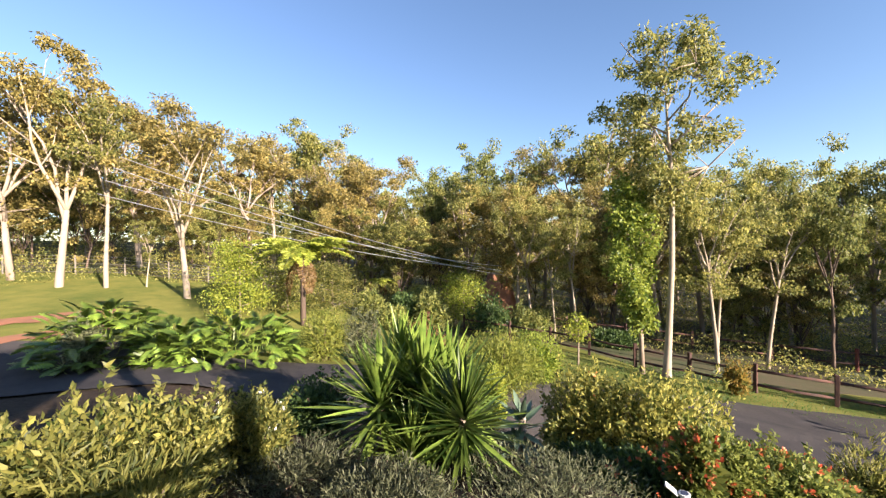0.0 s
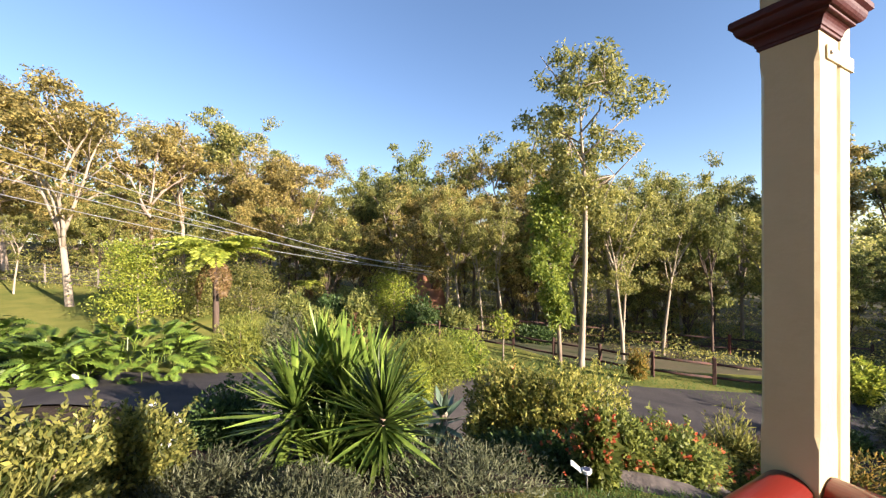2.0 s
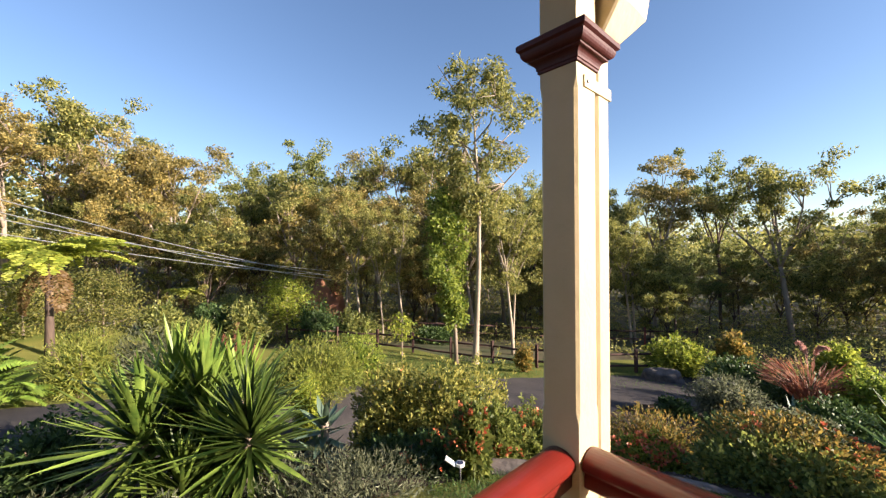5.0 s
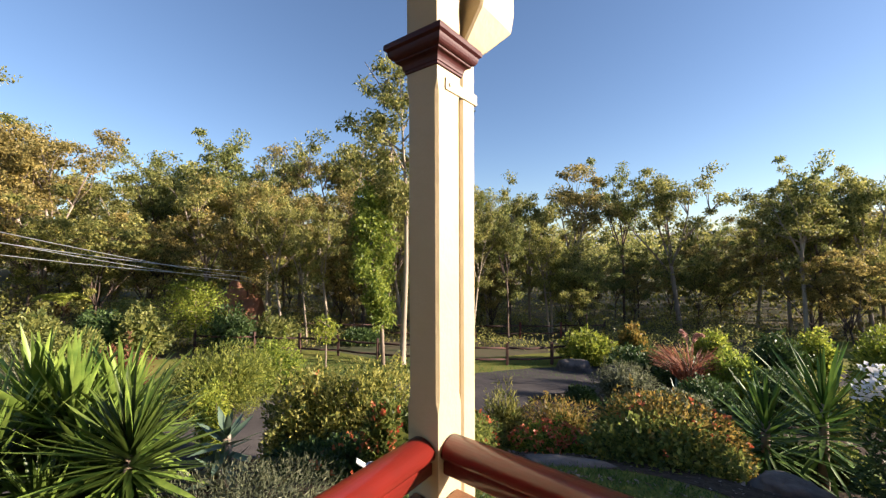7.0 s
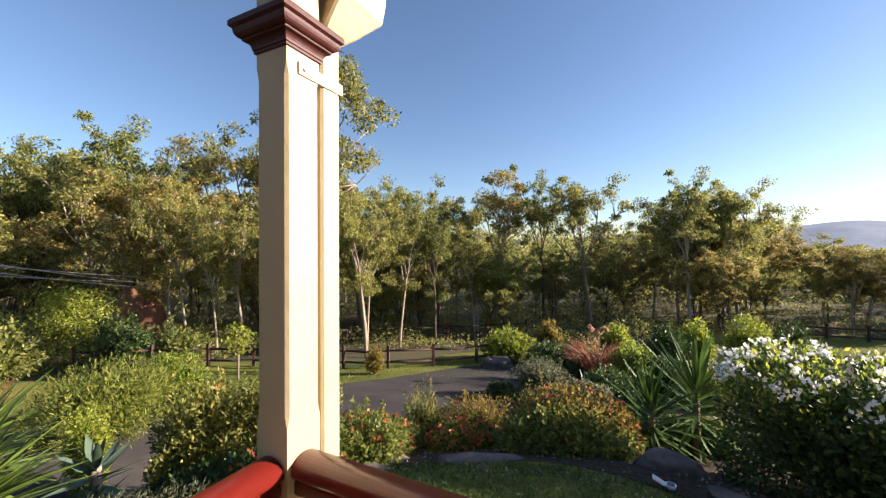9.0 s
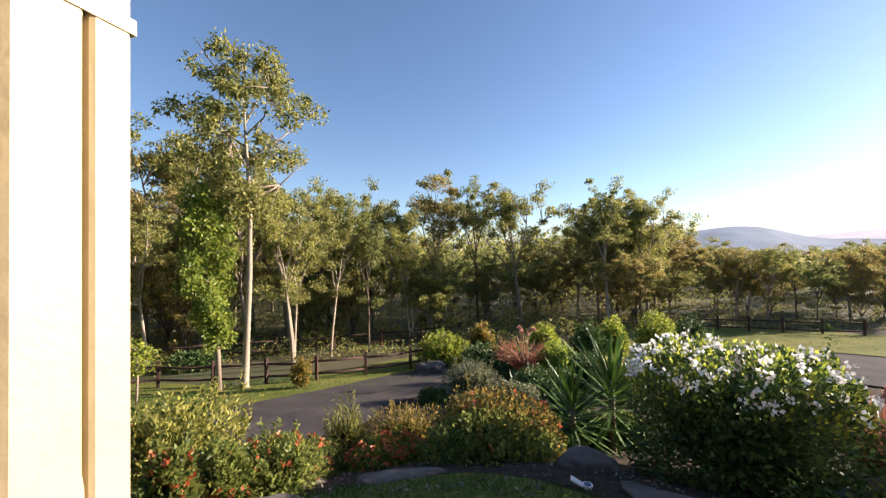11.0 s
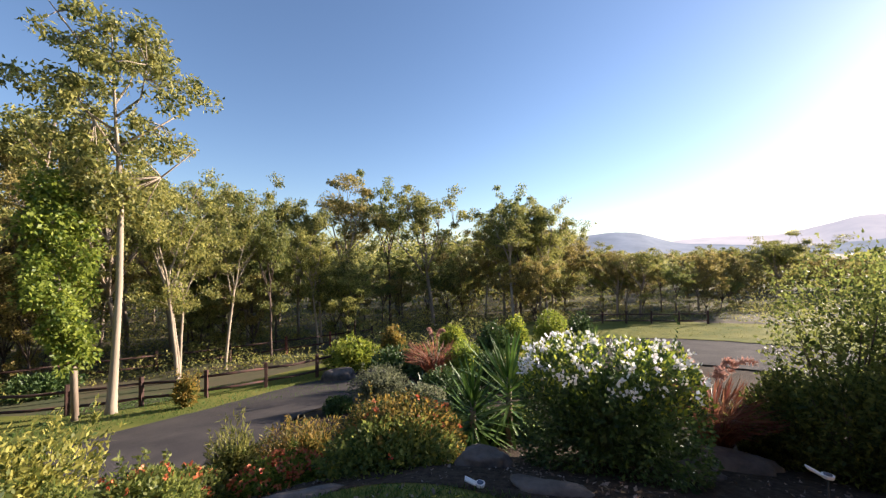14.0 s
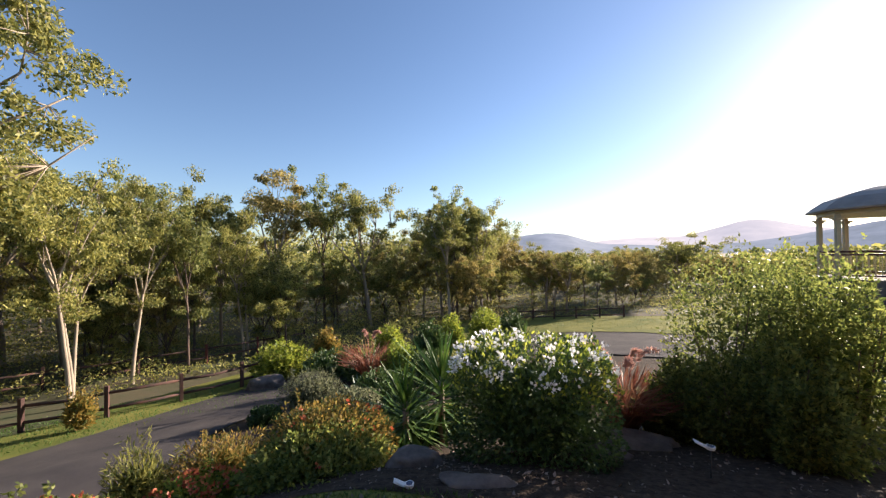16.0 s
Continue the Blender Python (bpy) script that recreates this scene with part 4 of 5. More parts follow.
shrub("dwarf_shrub", -2.92, 4.59, 1.41, 1.24, 1.11, RUST_LEAF, 120, "low bronze and gold shrub", n=4600, leaf=0.07, lw=0.14, spiky=0.3, lumps=0.25, turn=36)
shrub("bronze_shrub", -1.33, 4.72, 1.80, 1.59, 1.05, RUST_LEAF, 121, "large rounded shrub with bronze-tipped leaves", n=9000, leaf=0.055, lumps=0.14, flower=RED_FLOWER, fl_n=30, fl_size=0.045, fl_low=0.3, turn=23)
shrub("dark_shrub", -5.22, 8.72, 0.84, 0.74, 0.48, DARK_LEAF, 122, "small dark green round bush", n=1800, leaf=0.08, lumps=0.12, turn=31)
shrub("silver_shrub", -4.55, 9.82, 1.72, 1.51, 1.20, GREY_LEAF, 123, "grey-green spreading shrub in the garden bed", n=4200, leaf=0.09, lw=0.12, lumps=0.22, turn=26)
shrub("yellow_bush", -9.63, 16.00, 2.85, 2.51, 1.67, LIME_LEAF, 124, "sunlit yellow-green bush in the garden bed", n=3000, leaf=0.14, lumps=0.2, turn=30)
shrub("dark_shrub", -6.81, 15.85, 2.97, 2.61, 1.24, DARK_LEAF, 125, "dark green low bush in the garden bed", n=2600, leaf=0.14, lumps=0.2, turn=28)
shrub("dark_shrub", -4.75, 15.08, 2.54, 2.24, 1.05, DARK_LEAF, 126, "dark green low bush in the garden bed", n=3000, leaf=0.14, lumps=0.2, turn=21)
shrub("bronze_shrub", -8.34, 17.88, 1.29, 1.13, 1.95, RUST_LEAF, 127, "orange-tinted bush in the garden bed", n=2200, leaf=0.15, lumps=0.25, turn=23)
shrub("yellow_bush", -5.23, 18.62, 1.44, 1.27, 1.93, LIME_LEAF, 128, "sunlit lime-green bush in the garden bed", n=2400, leaf=0.14, lumps=0.2, turn=19)
shrub("round_bush", -3.07, 13.53, 1.48, 1.30, 1.69, VINE_LEAF, 129, "rounded green bush in the garden bed", n=2600, leaf=0.11, lumps=0.2, turn=14)
shrub("dark_shrub", -3.02, 18.17, 1.69, 1.49, 2.02, DARK_LEAF, 130, "tall dark green bush in the garden bed", n=2400, leaf=0.14, lumps=0.2, turn=10)
shrub("yellow_bush", -2.13, 19.35, 1.35, 1.19, 2.32, LIME_LEAF, 131, "sunlit lime-green bush in the garden bed", n=2200, leaf=0.14, lumps=0.2, turn=7)
shrub("round_bush", -0.15, 16.35, 1.53, 1.34, 2.68, LIME_LEAF, 132, "rounded bright lime bush with sunlit top", n=4600, leaf=0.11, lumps=0.12, turn=2)
shrub("dark_shrub", 1.02, 18.58, 1.23, 1.08, 2.32, DARK_LEAF, 133, "dark green bush in the garden bed", n=2200, leaf=0.14, lumps=0.2, turn=-2)
shrub("round_bush", 2.63, 9.81, 0.78, 0.69, 1.43, VINE_LEAF, 134, "low rounded green bush in the garden bed", n=2200, leaf=0.07, lumps=0.12, turn=-12)
shrub("flowering_bush", 1.33, 5.04, 1.95, 1.72, 1.50, DARK_LEAF, 135, "dense dark green bush covered with white flowers", n=22000, leaf=0.056, lumps=0.1, boxy=0.6, flower=WHITE_FLOWER, fl_n=170, fl_size=0.05, fl_low=0.6, sprigs=40, petals=9, open_by=0.5, fresh=LIME_LEAF, fresh_n=2600, turn=-5)
shrub("spiky_shrub", 3.45, 6.78, 0.31, 0.27, 0.74, LIME_LEAF, 136, "small upright yellow-green shrub in the garden bed", n=900, leaf=0.16, lw=0.08, spiky=1.2, lumps=0.2, turn=-22)
shrub("large_shrub", 4.29, 6.42, 1.62, 1.42, 2.81, SHRUB_LEAF, 137, "tall dense olive-green shrub in the garden bed", n=8500, leaf=0.058, lumps=0.34, sprigs=60, core_share=0.02, turn=-27)
shrub("large_shrub", 4.83, 5.76, 1.11, 0.97, 2.49, SHRUB_LEAF, 138, "tall dark green shrub in the garden bed", n=8500, leaf=0.058, lumps=0.34, sprigs=60, core_share=0.02, turn=-37)
shrub("red_shrub", -12.18, -1.55, 1.57, 1.38, 1.54, RED_GRASS, 139, "rust-red low shrub in the garden bed", n=1500, leaf=0.12, lw=0.08, spiky=0.4, lumps=0.25, turn=85)
shrub("lilly_shrub", -11.86, 9.23, 0.75, 0.66, 1.25, RUST_LEAF, 140, "small upright reddish shrub on the verge", n=900, leaf=0.1, spiky=0.6, lumps=0.3, turn=50)

shrub("dark_shrub", -3.11, 7.19, 1.21, 1.06, 0.92, DARK_LEAF, 301, "low dark green spreading shrub", n=3000, leaf=0.075, lumps=0.22, turn=25)
shrub("dark_shrub", -2.62, 8.51, 1.26, 1.11, 0.88, GREY_LEAF, 302, "low grey-green spreading garden shrub", n=3000, leaf=0.075, lumps=0.22, turn=15)
shrub("dark_shrub", -1.44, 8.27, 0.96, 0.84, 0.85, DARK_LEAF, 303, "low dark green spreading shrub", n=3000, leaf=0.075, lumps=0.22, turn=7)
shrub("dark_shrub", -0.80, 11.46, 1.23, 1.08, 1.33, OLIVE_LEAF, 304, "olive-green garden shrub behind the yuccas", n=3000, leaf=0.09, lumps=0.22, turn=1)
shrub("dark_shrub", -1.62, 12.34, 1.42, 1.25, 1.38, DARK_LEAF, 305, "dark green shrub in the island bed", n=3000, leaf=0.09, lumps=0.22, turn=9)
shrub("flowering_hedge", -3.05, 1.10, 1.05, 0.93, 0.44, DARK_LEAF, 306, "low hedge with scattered coral flowers", n=5200, leaf=0.055, lumps=0.25, flower=RED_FLOWER, fl_n=70, fl_size=0.038, turn=42)
shrub("flowering_hedge", -3.00, 2.38, 1.07, 0.95, 0.68, SHRUB_LEAF, 307, "low green hedge with scattered coral flowers", n=5200, leaf=0.055, lumps=0.25, flower=RED_FLOWER, fl_n=70, fl_size=0.038, turn=51)
shrub("flowering_hedge", -3.65, 0.72, 0.90, 0.80, 0.36, DARK_LEAF, 308, "low dark hedge under the golden shrub", n=4200, leaf=0.055, lumps=0.25, turn=60)
shrub("dwarf_shrub", -2.63, 1.22, 0.38, 0.34, 0.79, SHRUB_LEAF, 309, "low green hedge tipped with coral flowers", n=3600, leaf=0.06, lumps=0.25, flower=RED_FLOWER, fl_n=60, fl_size=0.04, fl_low=0.2, turn=31)
shrub("large_shrub", 3.48, 6.02, 0.86, 0.75, 1.20, SHRUB_LEAF, 310, "lower skirt of dark green shrubbery", n=8500, leaf=0.058, lumps=0.34, sprigs=60, core_share=0.02, turn=-24)
shrub("large_shrub", 5.33, 7.10, 1.30, 1.15, 2.85, SHRUB_LEAF, 311, "tall olive shrub behind the dense shrubbery", n=8500, leaf=0.058, lumps=0.34, sprigs=60, core_share=0.02, turn=-32)
shrub("large_shrub", 5.00, 5.28, 0.97, 0.85, 2.32, SHRUB_LEAF, 312, "dark purple-tinged tall shrub", n=8500, leaf=0.058, lumps=0.34, sprigs=60, core_share=0.02, turn=-42)
shrub("large_shrub", 4.28, 4.81, 0.70, 0.61, 0.97, SHRUB_LEAF, 313, "low dark shrub at the bed's edge", n=8500, leaf=0.058, lumps=0.34, sprigs=60, core_share=0.02, turn=-38)
shrub("large_shrub", 3.94, 5.59, 1.22, 1.07, 1.23, SHRUB_LEAF, 341, "leafy green skirt of the shrubbery", n=8500, leaf=0.058, lumps=0.34, sprigs=50, core_share=0.02, turn=-30)
shrub("large_shrub", 4.43, 5.30, 1.03, 0.91, 1.59, SHRUB_LEAF, 342, "leafy olive-green skirt of the shrubbery", n=8500, leaf=0.058, lumps=0.34, sprigs=50, core_share=0.02, turn=-36)
shrub("dark_shrub", -1.72, -3.11, 0.79, 0.69, 0.8, OLIVE_LEAF, 315, "green leafy growth under the variegated shrub", n=3600, leaf=0.13, lw=0.05, spiky=0.6, lumps=0.5, sprigs=50, turn=-235)
shrub("flowering_hedge", -1.23, 4.22, 1.67, 1.47, 0.62, SHRUB_LEAF, 331, "low green hedge with rounded leaves and few red flowers", n=8500, leaf=0.055, lw=0.36, lumps=0.2, flower=RED_FLOWER, fl_n=14, fl_size=0.04, turn=24)
shrub("low_groundcover", -2.93, 1.79, 0.52, 0.45, 0.80, SHRUB_LEAF, 332, "low leafy green groundcover along the bed", n=3600, leaf=0.05, lumps=0.25, turn=58)

shrub("dark_shrub", -0.50, 6.44, 0.85, 0.72, 0.63, DARK_LEAF, 351, "low dark green growth behind the slender yuccas", n=2600, leaf=0.07, lumps=0.25)
shrub("dark_shrub", -1.11, 6.08, 0.92, 0.78, 0.67, DARK_LEAF, 352, "low dark green shrub beside the bronze shrub", n=2600, leaf=0.07, lumps=0.25)
shrub("dark_shrub", -0.04, 6.92, 0.74, 0.63, 0.62, SHRUB_LEAF, 353, "leafy green undergrowth beside the flowering bush", n=2600, leaf=0.07, lumps=0.25)
shrub("dark_shrub", -2.61, 10.01, 1.52, 1.29, 1.00, DARK_LEAF, 354, "dark green shrub beside the agave", n=2400, leaf=0.09, lumps=0.22)
shrub("woodland_shrub", -20.82, -4.61, 1.97, 1.67, 1.57, GUM_DARK, 360, "dark green shrub in the shade of the wood", n=2600, leaf=0.17, lw=0.2, lumps=0.35, sprigs=30)
shrub("woodland_shrub", -22.09, -2.74, 2.65, 2.25, 1.81, DARK_LEAF, 361, "dark green shrub in the shade of the wood", n=2600, leaf=0.17, lw=0.2, lumps=0.35, sprigs=30)
shrub("woodland_shrub", -20.68, -1.19, 2.38, 2.02, 2.25, GUM_DARK, 362, "dark green shrub in the shade of the wood", n=2600, leaf=0.17, lw=0.2, lumps=0.35, sprigs=30)
shrub("woodland_shrub", -21.49, 2.36, 2.83, 2.40, 2.22, DARK_LEAF, 363, "dark green shrub in the shade of the wood", n=2600, leaf=0.17, lw=0.2, lumps=0.35, sprigs=30)
shrub("woodland_shrub", -21.59, 4.60, 3.18, 2.71, 1.79, GUM_DARK, 364, "dark green shrub in the shade of the wood", n=2600, leaf=0.17, lw=0.2, lumps=0.35, sprigs=30)
shrub("woodland_shrub", -21.00, 9.42, 3.10, 2.64, 0.81, DARK_LEAF, 365, "dark green shrub in the shade of the wood", n=2600, leaf=0.17, lw=0.2, lumps=0.35, sprigs=30)
shrub("woodland_shrub", -19.01, -3.25, 1.99, 1.69, 1.17, GUM_DARK, 366, "dark green shrub in the shade of the wood", n=2600, leaf=0.17, lw=0.2, lumps=0.35, sprigs=30)


def split_leaf_mesh(name, size):
    """A deeply cut philodendron leaf with a drooping tip, on its stalk."""
    v, f = [(0, 0, 0)], []
    n = 9
    rim = []
    for i in range(2 * n + 1):
        k = i / (2 * n)
        x = size * (0.05 + 0.95 * k)
        wide = size * 0.36 * math.sin(math.pi * min(1, 0.12 + k * 0.9)) ** 0.7
        wide *= 1.0 if i % 2 else 0.26
        rim.append((x + (0.07 * size if i % 2 else 0), wide, -0.42 * size * k * k - 0.06 * wide))
    for x, w, z in rim:
        v += [(x, w, z), (x * 0.98, 0, -0.42 * size * (x / size) ** 2 * 0.9 + 0.012), (x, -w, z)]
    for i in range(2 * n):
        a = 1 + 3 * i
        f += [(a, a + 1, a + 4, a + 3), (a + 1, a + 2, a + 5, a + 4)]
    s = len(v)
    v += [(0.05 * size, 0.008, 0), (0.05 * size, -0.008, 0), (-0.5 * size, -0.008, -0.35 * size), (-0.5 * size, 0.008, -0.35 * size)]
    f.append((s, s + 1, s + 2, s + 3))
    return mesh_of(name, v, f, PHIL, True)


def philodendron(x, y, w, d, h, seed, turn, count=300):
    rng = np.random.default_rng(seed)
    ob = thing("philodendron", x, y, land(x, y), "sprawling philodendron with large deeply cut glossy leaves", "plant", "philodendrons beside the driveway", turn)
    kinds = [split_leaf_mesh("leaf", s) for s in (0.36, 0.47)]
    for k in range(count):
        q = rng.normal(size=3)
        q[2] = abs(q[2])
        q /= np.linalg.norm(q)
        s = rng.uniform(0.62, 1.0)
        p = (q[0] * s * w / 2, q[1] * s * d / 2, 0.12 + q[2] * s * (h - 0.25))
        az = math.degrees(math.atan2(q[1], q[0])) + rng.uniform(-50, 50)
        m = Matrix.Translation(p) @ Matrix.Rotation(radians(az), 4, "Z") @ Matrix.Rotation(radians(rng.uniform(-40, 25) - 30 * q[2]), 4, "Y") @ Matrix.Rotation(radians(rng.uniform(-35, 35)), 4, "X")
        child("leaf", kinds[k % 2], ob, "", m)


philodendron(-9.86, -10.05, 3.01, 2.43, 1.76, 41, -46, 300)
philodendron(-9.80, -8.14, 1.98, 1.60, 1.32, 44, -50, 150)
philodendron(-9.96, -6.70, 3.60, 2.92, 1.60, 42, -57, 300)


def frond_mesh(name, length, mat, rng):
    """An arching fern frond with leaflets along both sides."""
    c, w = [], []
    steps = 34
    for i in range(steps):
        k = (i + 1) / steps
        p = np.array([length * k * (1 - 0.14 * k), 0, length * (0.28 * k - 0.55 * k * k)])
        reach = math.sin(math.pi * (0.1 + 0.86 * k)) * 0.2 * length
        for side in (-1, 1):
            for j in range(5):
                c.append(p + np.array([0.1 * reach * j / 5, side * reach * j / 5, -0.06 * reach * j]))
                w.append(np.array([0.5 + 0.2 * rng.normal(), side * 0.9, -0.25 + 0.2 * rng.normal()]))
    return leaves(name, np.array(c), np.array(w), length * 0.07, 0.24, mat, rng)


def tree_fern(x, y, trunk, span, seed, label):
    rng = np.random.default_rng(seed)
    ob = thing("tree_fern", x, y, land(x, y), label, "tree fern", "tree ferns")
    v, f = [], []
    tube(v, f, [(0, 0, -0.2), (0.03, 0.02, trunk * 0.5), (0, 0, trunk)], [0.14, 0.11, 0.1], 9)
    child("trunk", mesh_of("trunk", v, f, BARK_DARK, True), ob)
    me, dry = frond_mesh("frond", span / 2, FROND, rng), frond_mesh("dry_frond", span / 2.6, DRY, rng)
    for k in range(22):
        m = Matrix.Translation((0, 0, trunk - 0.05)) @ Matrix.Rotation(radians(k * 137.5), 4, "Z") @ Matrix.Rotation(radians(rng.uniform(-34, -4)), 4, "Y") @ Matrix.Scale(rng.uniform(0.85, 1.1), 4)
        child("frond", me, ob, "", m)
    for k in range(3):
        m = Matrix.Translation((0, 0, trunk - 0.15)) @ Matrix.Rotation(radians(k * 137.5 + 40), 4, "Z") @ Matrix.Rotation(radians(rng.uniform(40, 62)), 4, "Y")
        child("dry_frond", dry, ob, "dry hanging frond", m)


tree_fern(-16.3, -6.9, 3.3, 4.9, 51, "tree fern with a flat crown of arching sunlit fronds")
tree_fern(-28.9, -5.0, 1.6, 2.6, 52, "small tree fern in the shade of the wood")


def vine_tree():
    rng = np.random.default_rng(61)
    x, y = -14.45, 7.1
    ob = thing("vine_clad_tree", x, y, land(x, y), "leaning trunk wrapped in bright green climbing vine", "tree")
    v, f = [], []
    pts = [(0.1, 0.3, -0.2), (0.08, 0.25, 2.0), (-0.05, -0.1, 4.5), (-0.12, -0.3, 7.6)]
    tube(v, f, pts, [0.11, 0.09, 0.07, 0.04])
    child("trunk", mesh_of("trunk", v, f, BARK_GREY, True), ob)
    c, w = [], []
    for k in range(95):
        h = rng.uniform(2.0, 7.9)
        t = (h - 2.0) / 6.0
        a, r = rng.uniform(0, 2 * math.pi), (0.15 + 0.75 * math.sin(math.pi * min(1, 0.1 + 0.82 * t))) * rng.uniform(0.2, 1.15)
        mid = np.array([0.08 - 0.2 * t + r * math.cos(a), 0.25 - 0.6 * t + r * math.sin(a), h])
        s = rng.uniform(0.2, 0.42)
        for j in range(120):
            q = rng.normal(size=3)
            q *= s * rng.random() ** 0.4 / np.linalg.norm(q)
            c.append(mid + q * np.array([1, 1, 1.25]))
            w.append(q * 1.5 + rng.normal(size=3) * 0.5 + np.array([0, 0, -0.4]))
    child("vine", leaves("vine", np.array(c), np.array(w), 0.14 * rng.uniform(0.7, 1.3, len(c)), 0.3, VINE_LEAF, rng), ob, "bright green vine foliage")


vine_tree()


def small_tree(name, x, y, h, w, mat, seed, label, n=1500, leaf=0.16, bare=0.5, bark=None):
    """A young tree: thin trunk, a few branches and tiers of leaves."""
    rng = np.random.default_rng(seed)
    ob = thing(name, x, y, land(x, y), label, "tree")
    v, f, c, wy = [], [], [], []
    tube(v, f, [(0, 0, -0.2), (0.04, 0.02, h * 0.5), (0, 0, h * 0.92)], [0.05, 0.035, 0.012], 6)
    for k in range(11):
        a, z = k * 2.4, h * (bare + (0.95 - bare) * k / 11)
        reach = w / 2 * (1 - 0.55 * (k / 11)) * rng.uniform(0.8, 1.1)
        tip = Vector((math.cos(a) * reach, math.sin(a) * reach, z + 0.08 * h))
        tube(v, f, [(0, 0, z), tip * 0.6 + Vector((0, 0, 0.4 * (z - 0.02))), tip], [0.02, 0.013, 0.005], 5)
        m = n // 11
        q = rng.normal(size=(m, 3)) * np.array([0.2 * w, 0.2 * w, 0.06 * h])
        c.append(np.array(tip) * np.array([0.75, 0.75, 1]) + q)
        wy.append(rng.normal(size=(m, 3)) * 0.7 + np.array([0, 0, -0.25]))
    child("trunk", mesh_of("trunk", v, f, bark or BARK_GREY, True), ob)
    child("crown", leaves("crown", np.concatenate(c), np.concatenate(wy), leaf * rng.uniform(0.6, 1.3, (n // 11) * 11), 0.28, mat, rng), ob)


small_tree("sapling", -15.00, 5.00, 2.10, 0.97, LIME_LEAF, 71, "slender staked sapling with fresh lime leaves on the verge", 420, 0.15, 0.55)
small_tree("young_tree", -15.84, -9.43, 3.38, 1.97, LIME_LEAF, 72, "bushy young tree with bright green leaves", 8000, 0.095, 0.12)
small_tree("young_tree", -23.14, 0.87, 3.52, 2.77, LIME_LEAF, 73, "young tree with sunlit lime leaves at the wood's edge", 5000, 0.12, 0.25)
small_tree("bushy_tree", -19.65, -6.47, 2.75, 2.35, OLIVE_LEAF, 74, "small tree with olive drooping foliage", 7000, 0.1, 0.1)
small_tree("young_tree", -18.95, -8.59, 2.13, 2.34, OLIVE_LEAF, 75, "olive-green young tree at the wood's edge", 6000, 0.1, 0.1)
small_tree("palm_like_tree", -24.17, -1.63, 2.37, 2.03, GUM_DARK, 76, "dark green bushy tree at the wood's edge", 6000, 0.12, 0.1)


def tussock(name, x, y, h, w, mat, seed, label, count=900, plumes=0, turn=0.0):
    """A clump of arching grass blades with feathery plumes."""
    rng = np.random.default_rng(seed)
    ob = thing(name, x, y, land(x, y), label, "ornamental grass", "", turn)
    c, wy, ln = [], [], []
    for k in range(count):
        a, out = rng.uniform(0, 2 * math.pi), rng.uniform(0.1, 1.0)
        p = np.array([math.cos(a) * w * 0.12, math.sin(a) * w * 0.12, 0.0])
        d = np.array([math.cos(a) * out, math.sin(a) * out, 2.3])
        d /= np.linalg.norm(d)
        for s in range(3):
            c.append(p)
            step = h * 0.36 * rng.uniform(0.8, 1.2)
            wy.append(d.copy())
            ln.append(step * 1.1)
            p = p + d * step
            d = d + np.array([math.cos(a) * 0.25, math.sin(a) * 0.25, -0.32])
            d /= np.linalg.norm(d)
    child("blades", leaves("blades", np.array(c), np.array(wy), np.array(ln), 0.022, mat, rng), ob)
    for k in range(plumes):
        a = k * 2.1 + 0.4
        lean = rng.uniform(0.3, 0.75)
        pts = []
        for i in range(15):
            u = i / 14
            pts.append(Vector((math.cos(a) * lean * w * u ** 1.5, math.sin(a) * lean * w * u ** 1.5, h * (0.6 + 1.15 * u - 0.5 * u ** 3.2))))
        v, f = [], []
        tube(v, f, [(0, 0, 0.1)] + pts, [0.004] * 16, 5)
        pl = child("plume", mesh_of("plume", v, f, PLUME, True), ob, "pink feathery plume")
        cc, ww = [], []
        for p, q in zip(pts[7:], pts[8:]):
            for j in range(26):
                t = rng.random()
                cc.append(np.array(p.lerp(q, t)))
                ww.append(rng.normal(size=3) + np.array((q - p).normalized()) * 1.2)
        child("bristles", leaves("bristles", np.array(cc), np.array(ww), 0.075, 0.1, PLUME, rng), pl)
    return ob


tussock("fountain_grass", 2.76, 6.26, 1.05, 0.9, RED_GRASS, 81, "red fountain grass with pink arching plumes", 700, 6)
tussock("fountain_grass", -4.33, 13.64, 1.65, 0.8, RED_GRASS, 82, "tall red fountain grass in the island bed", 320, 7)
tussock("golden_grass", 3.21, 6.33, 0.75, 0.8, OLIVE_LEAF, 83, "clump of yellow-green grass", 420, 0)


# ---------- stones, lamps and ground cover ----------
def boulder(x, y, w, d, h, seed, turn=0.0):
    bm = bmesh.new()
    bmesh.ops.create_icosphere(bm, subdivisions=4, radius=1.0)
    for v in bm.verts:
        p = v.co.copy()
        k = 1 + 0.26 * noise.noise(p * 1.3 + Vector((seed, 0, 0))) + 0.09 * noise.noise(p * 3.7 + Vector((0, seed, 0))) + 0.03 * noise.noise(p * 9)
        q = Vector((math.copysign(abs(p.x) ** 0.75, p.x), math.copysign(abs(p.y) ** 0.75, p.y), math.copysign(abs(p.z) ** 0.7, p.z)))
        v.co = Vector((q.x * w / 2, q.y * d / 2, q.z * h / 2)) * k
    me = bpy.data.meshes.new("boulder")
    bm.to_mesh(me)
    bm.free()
    me.materials.append(STONE)
    me.shade_smooth()
    ob = new("boulder", me)
    ob.matrix_basis = pose(x, y, land(x, y) + h * 0.08, 0, 0, turn)
    tagged(ob, "weathered grey-brown boulder at the edge of the garden bed", "stone", "garden boulders")


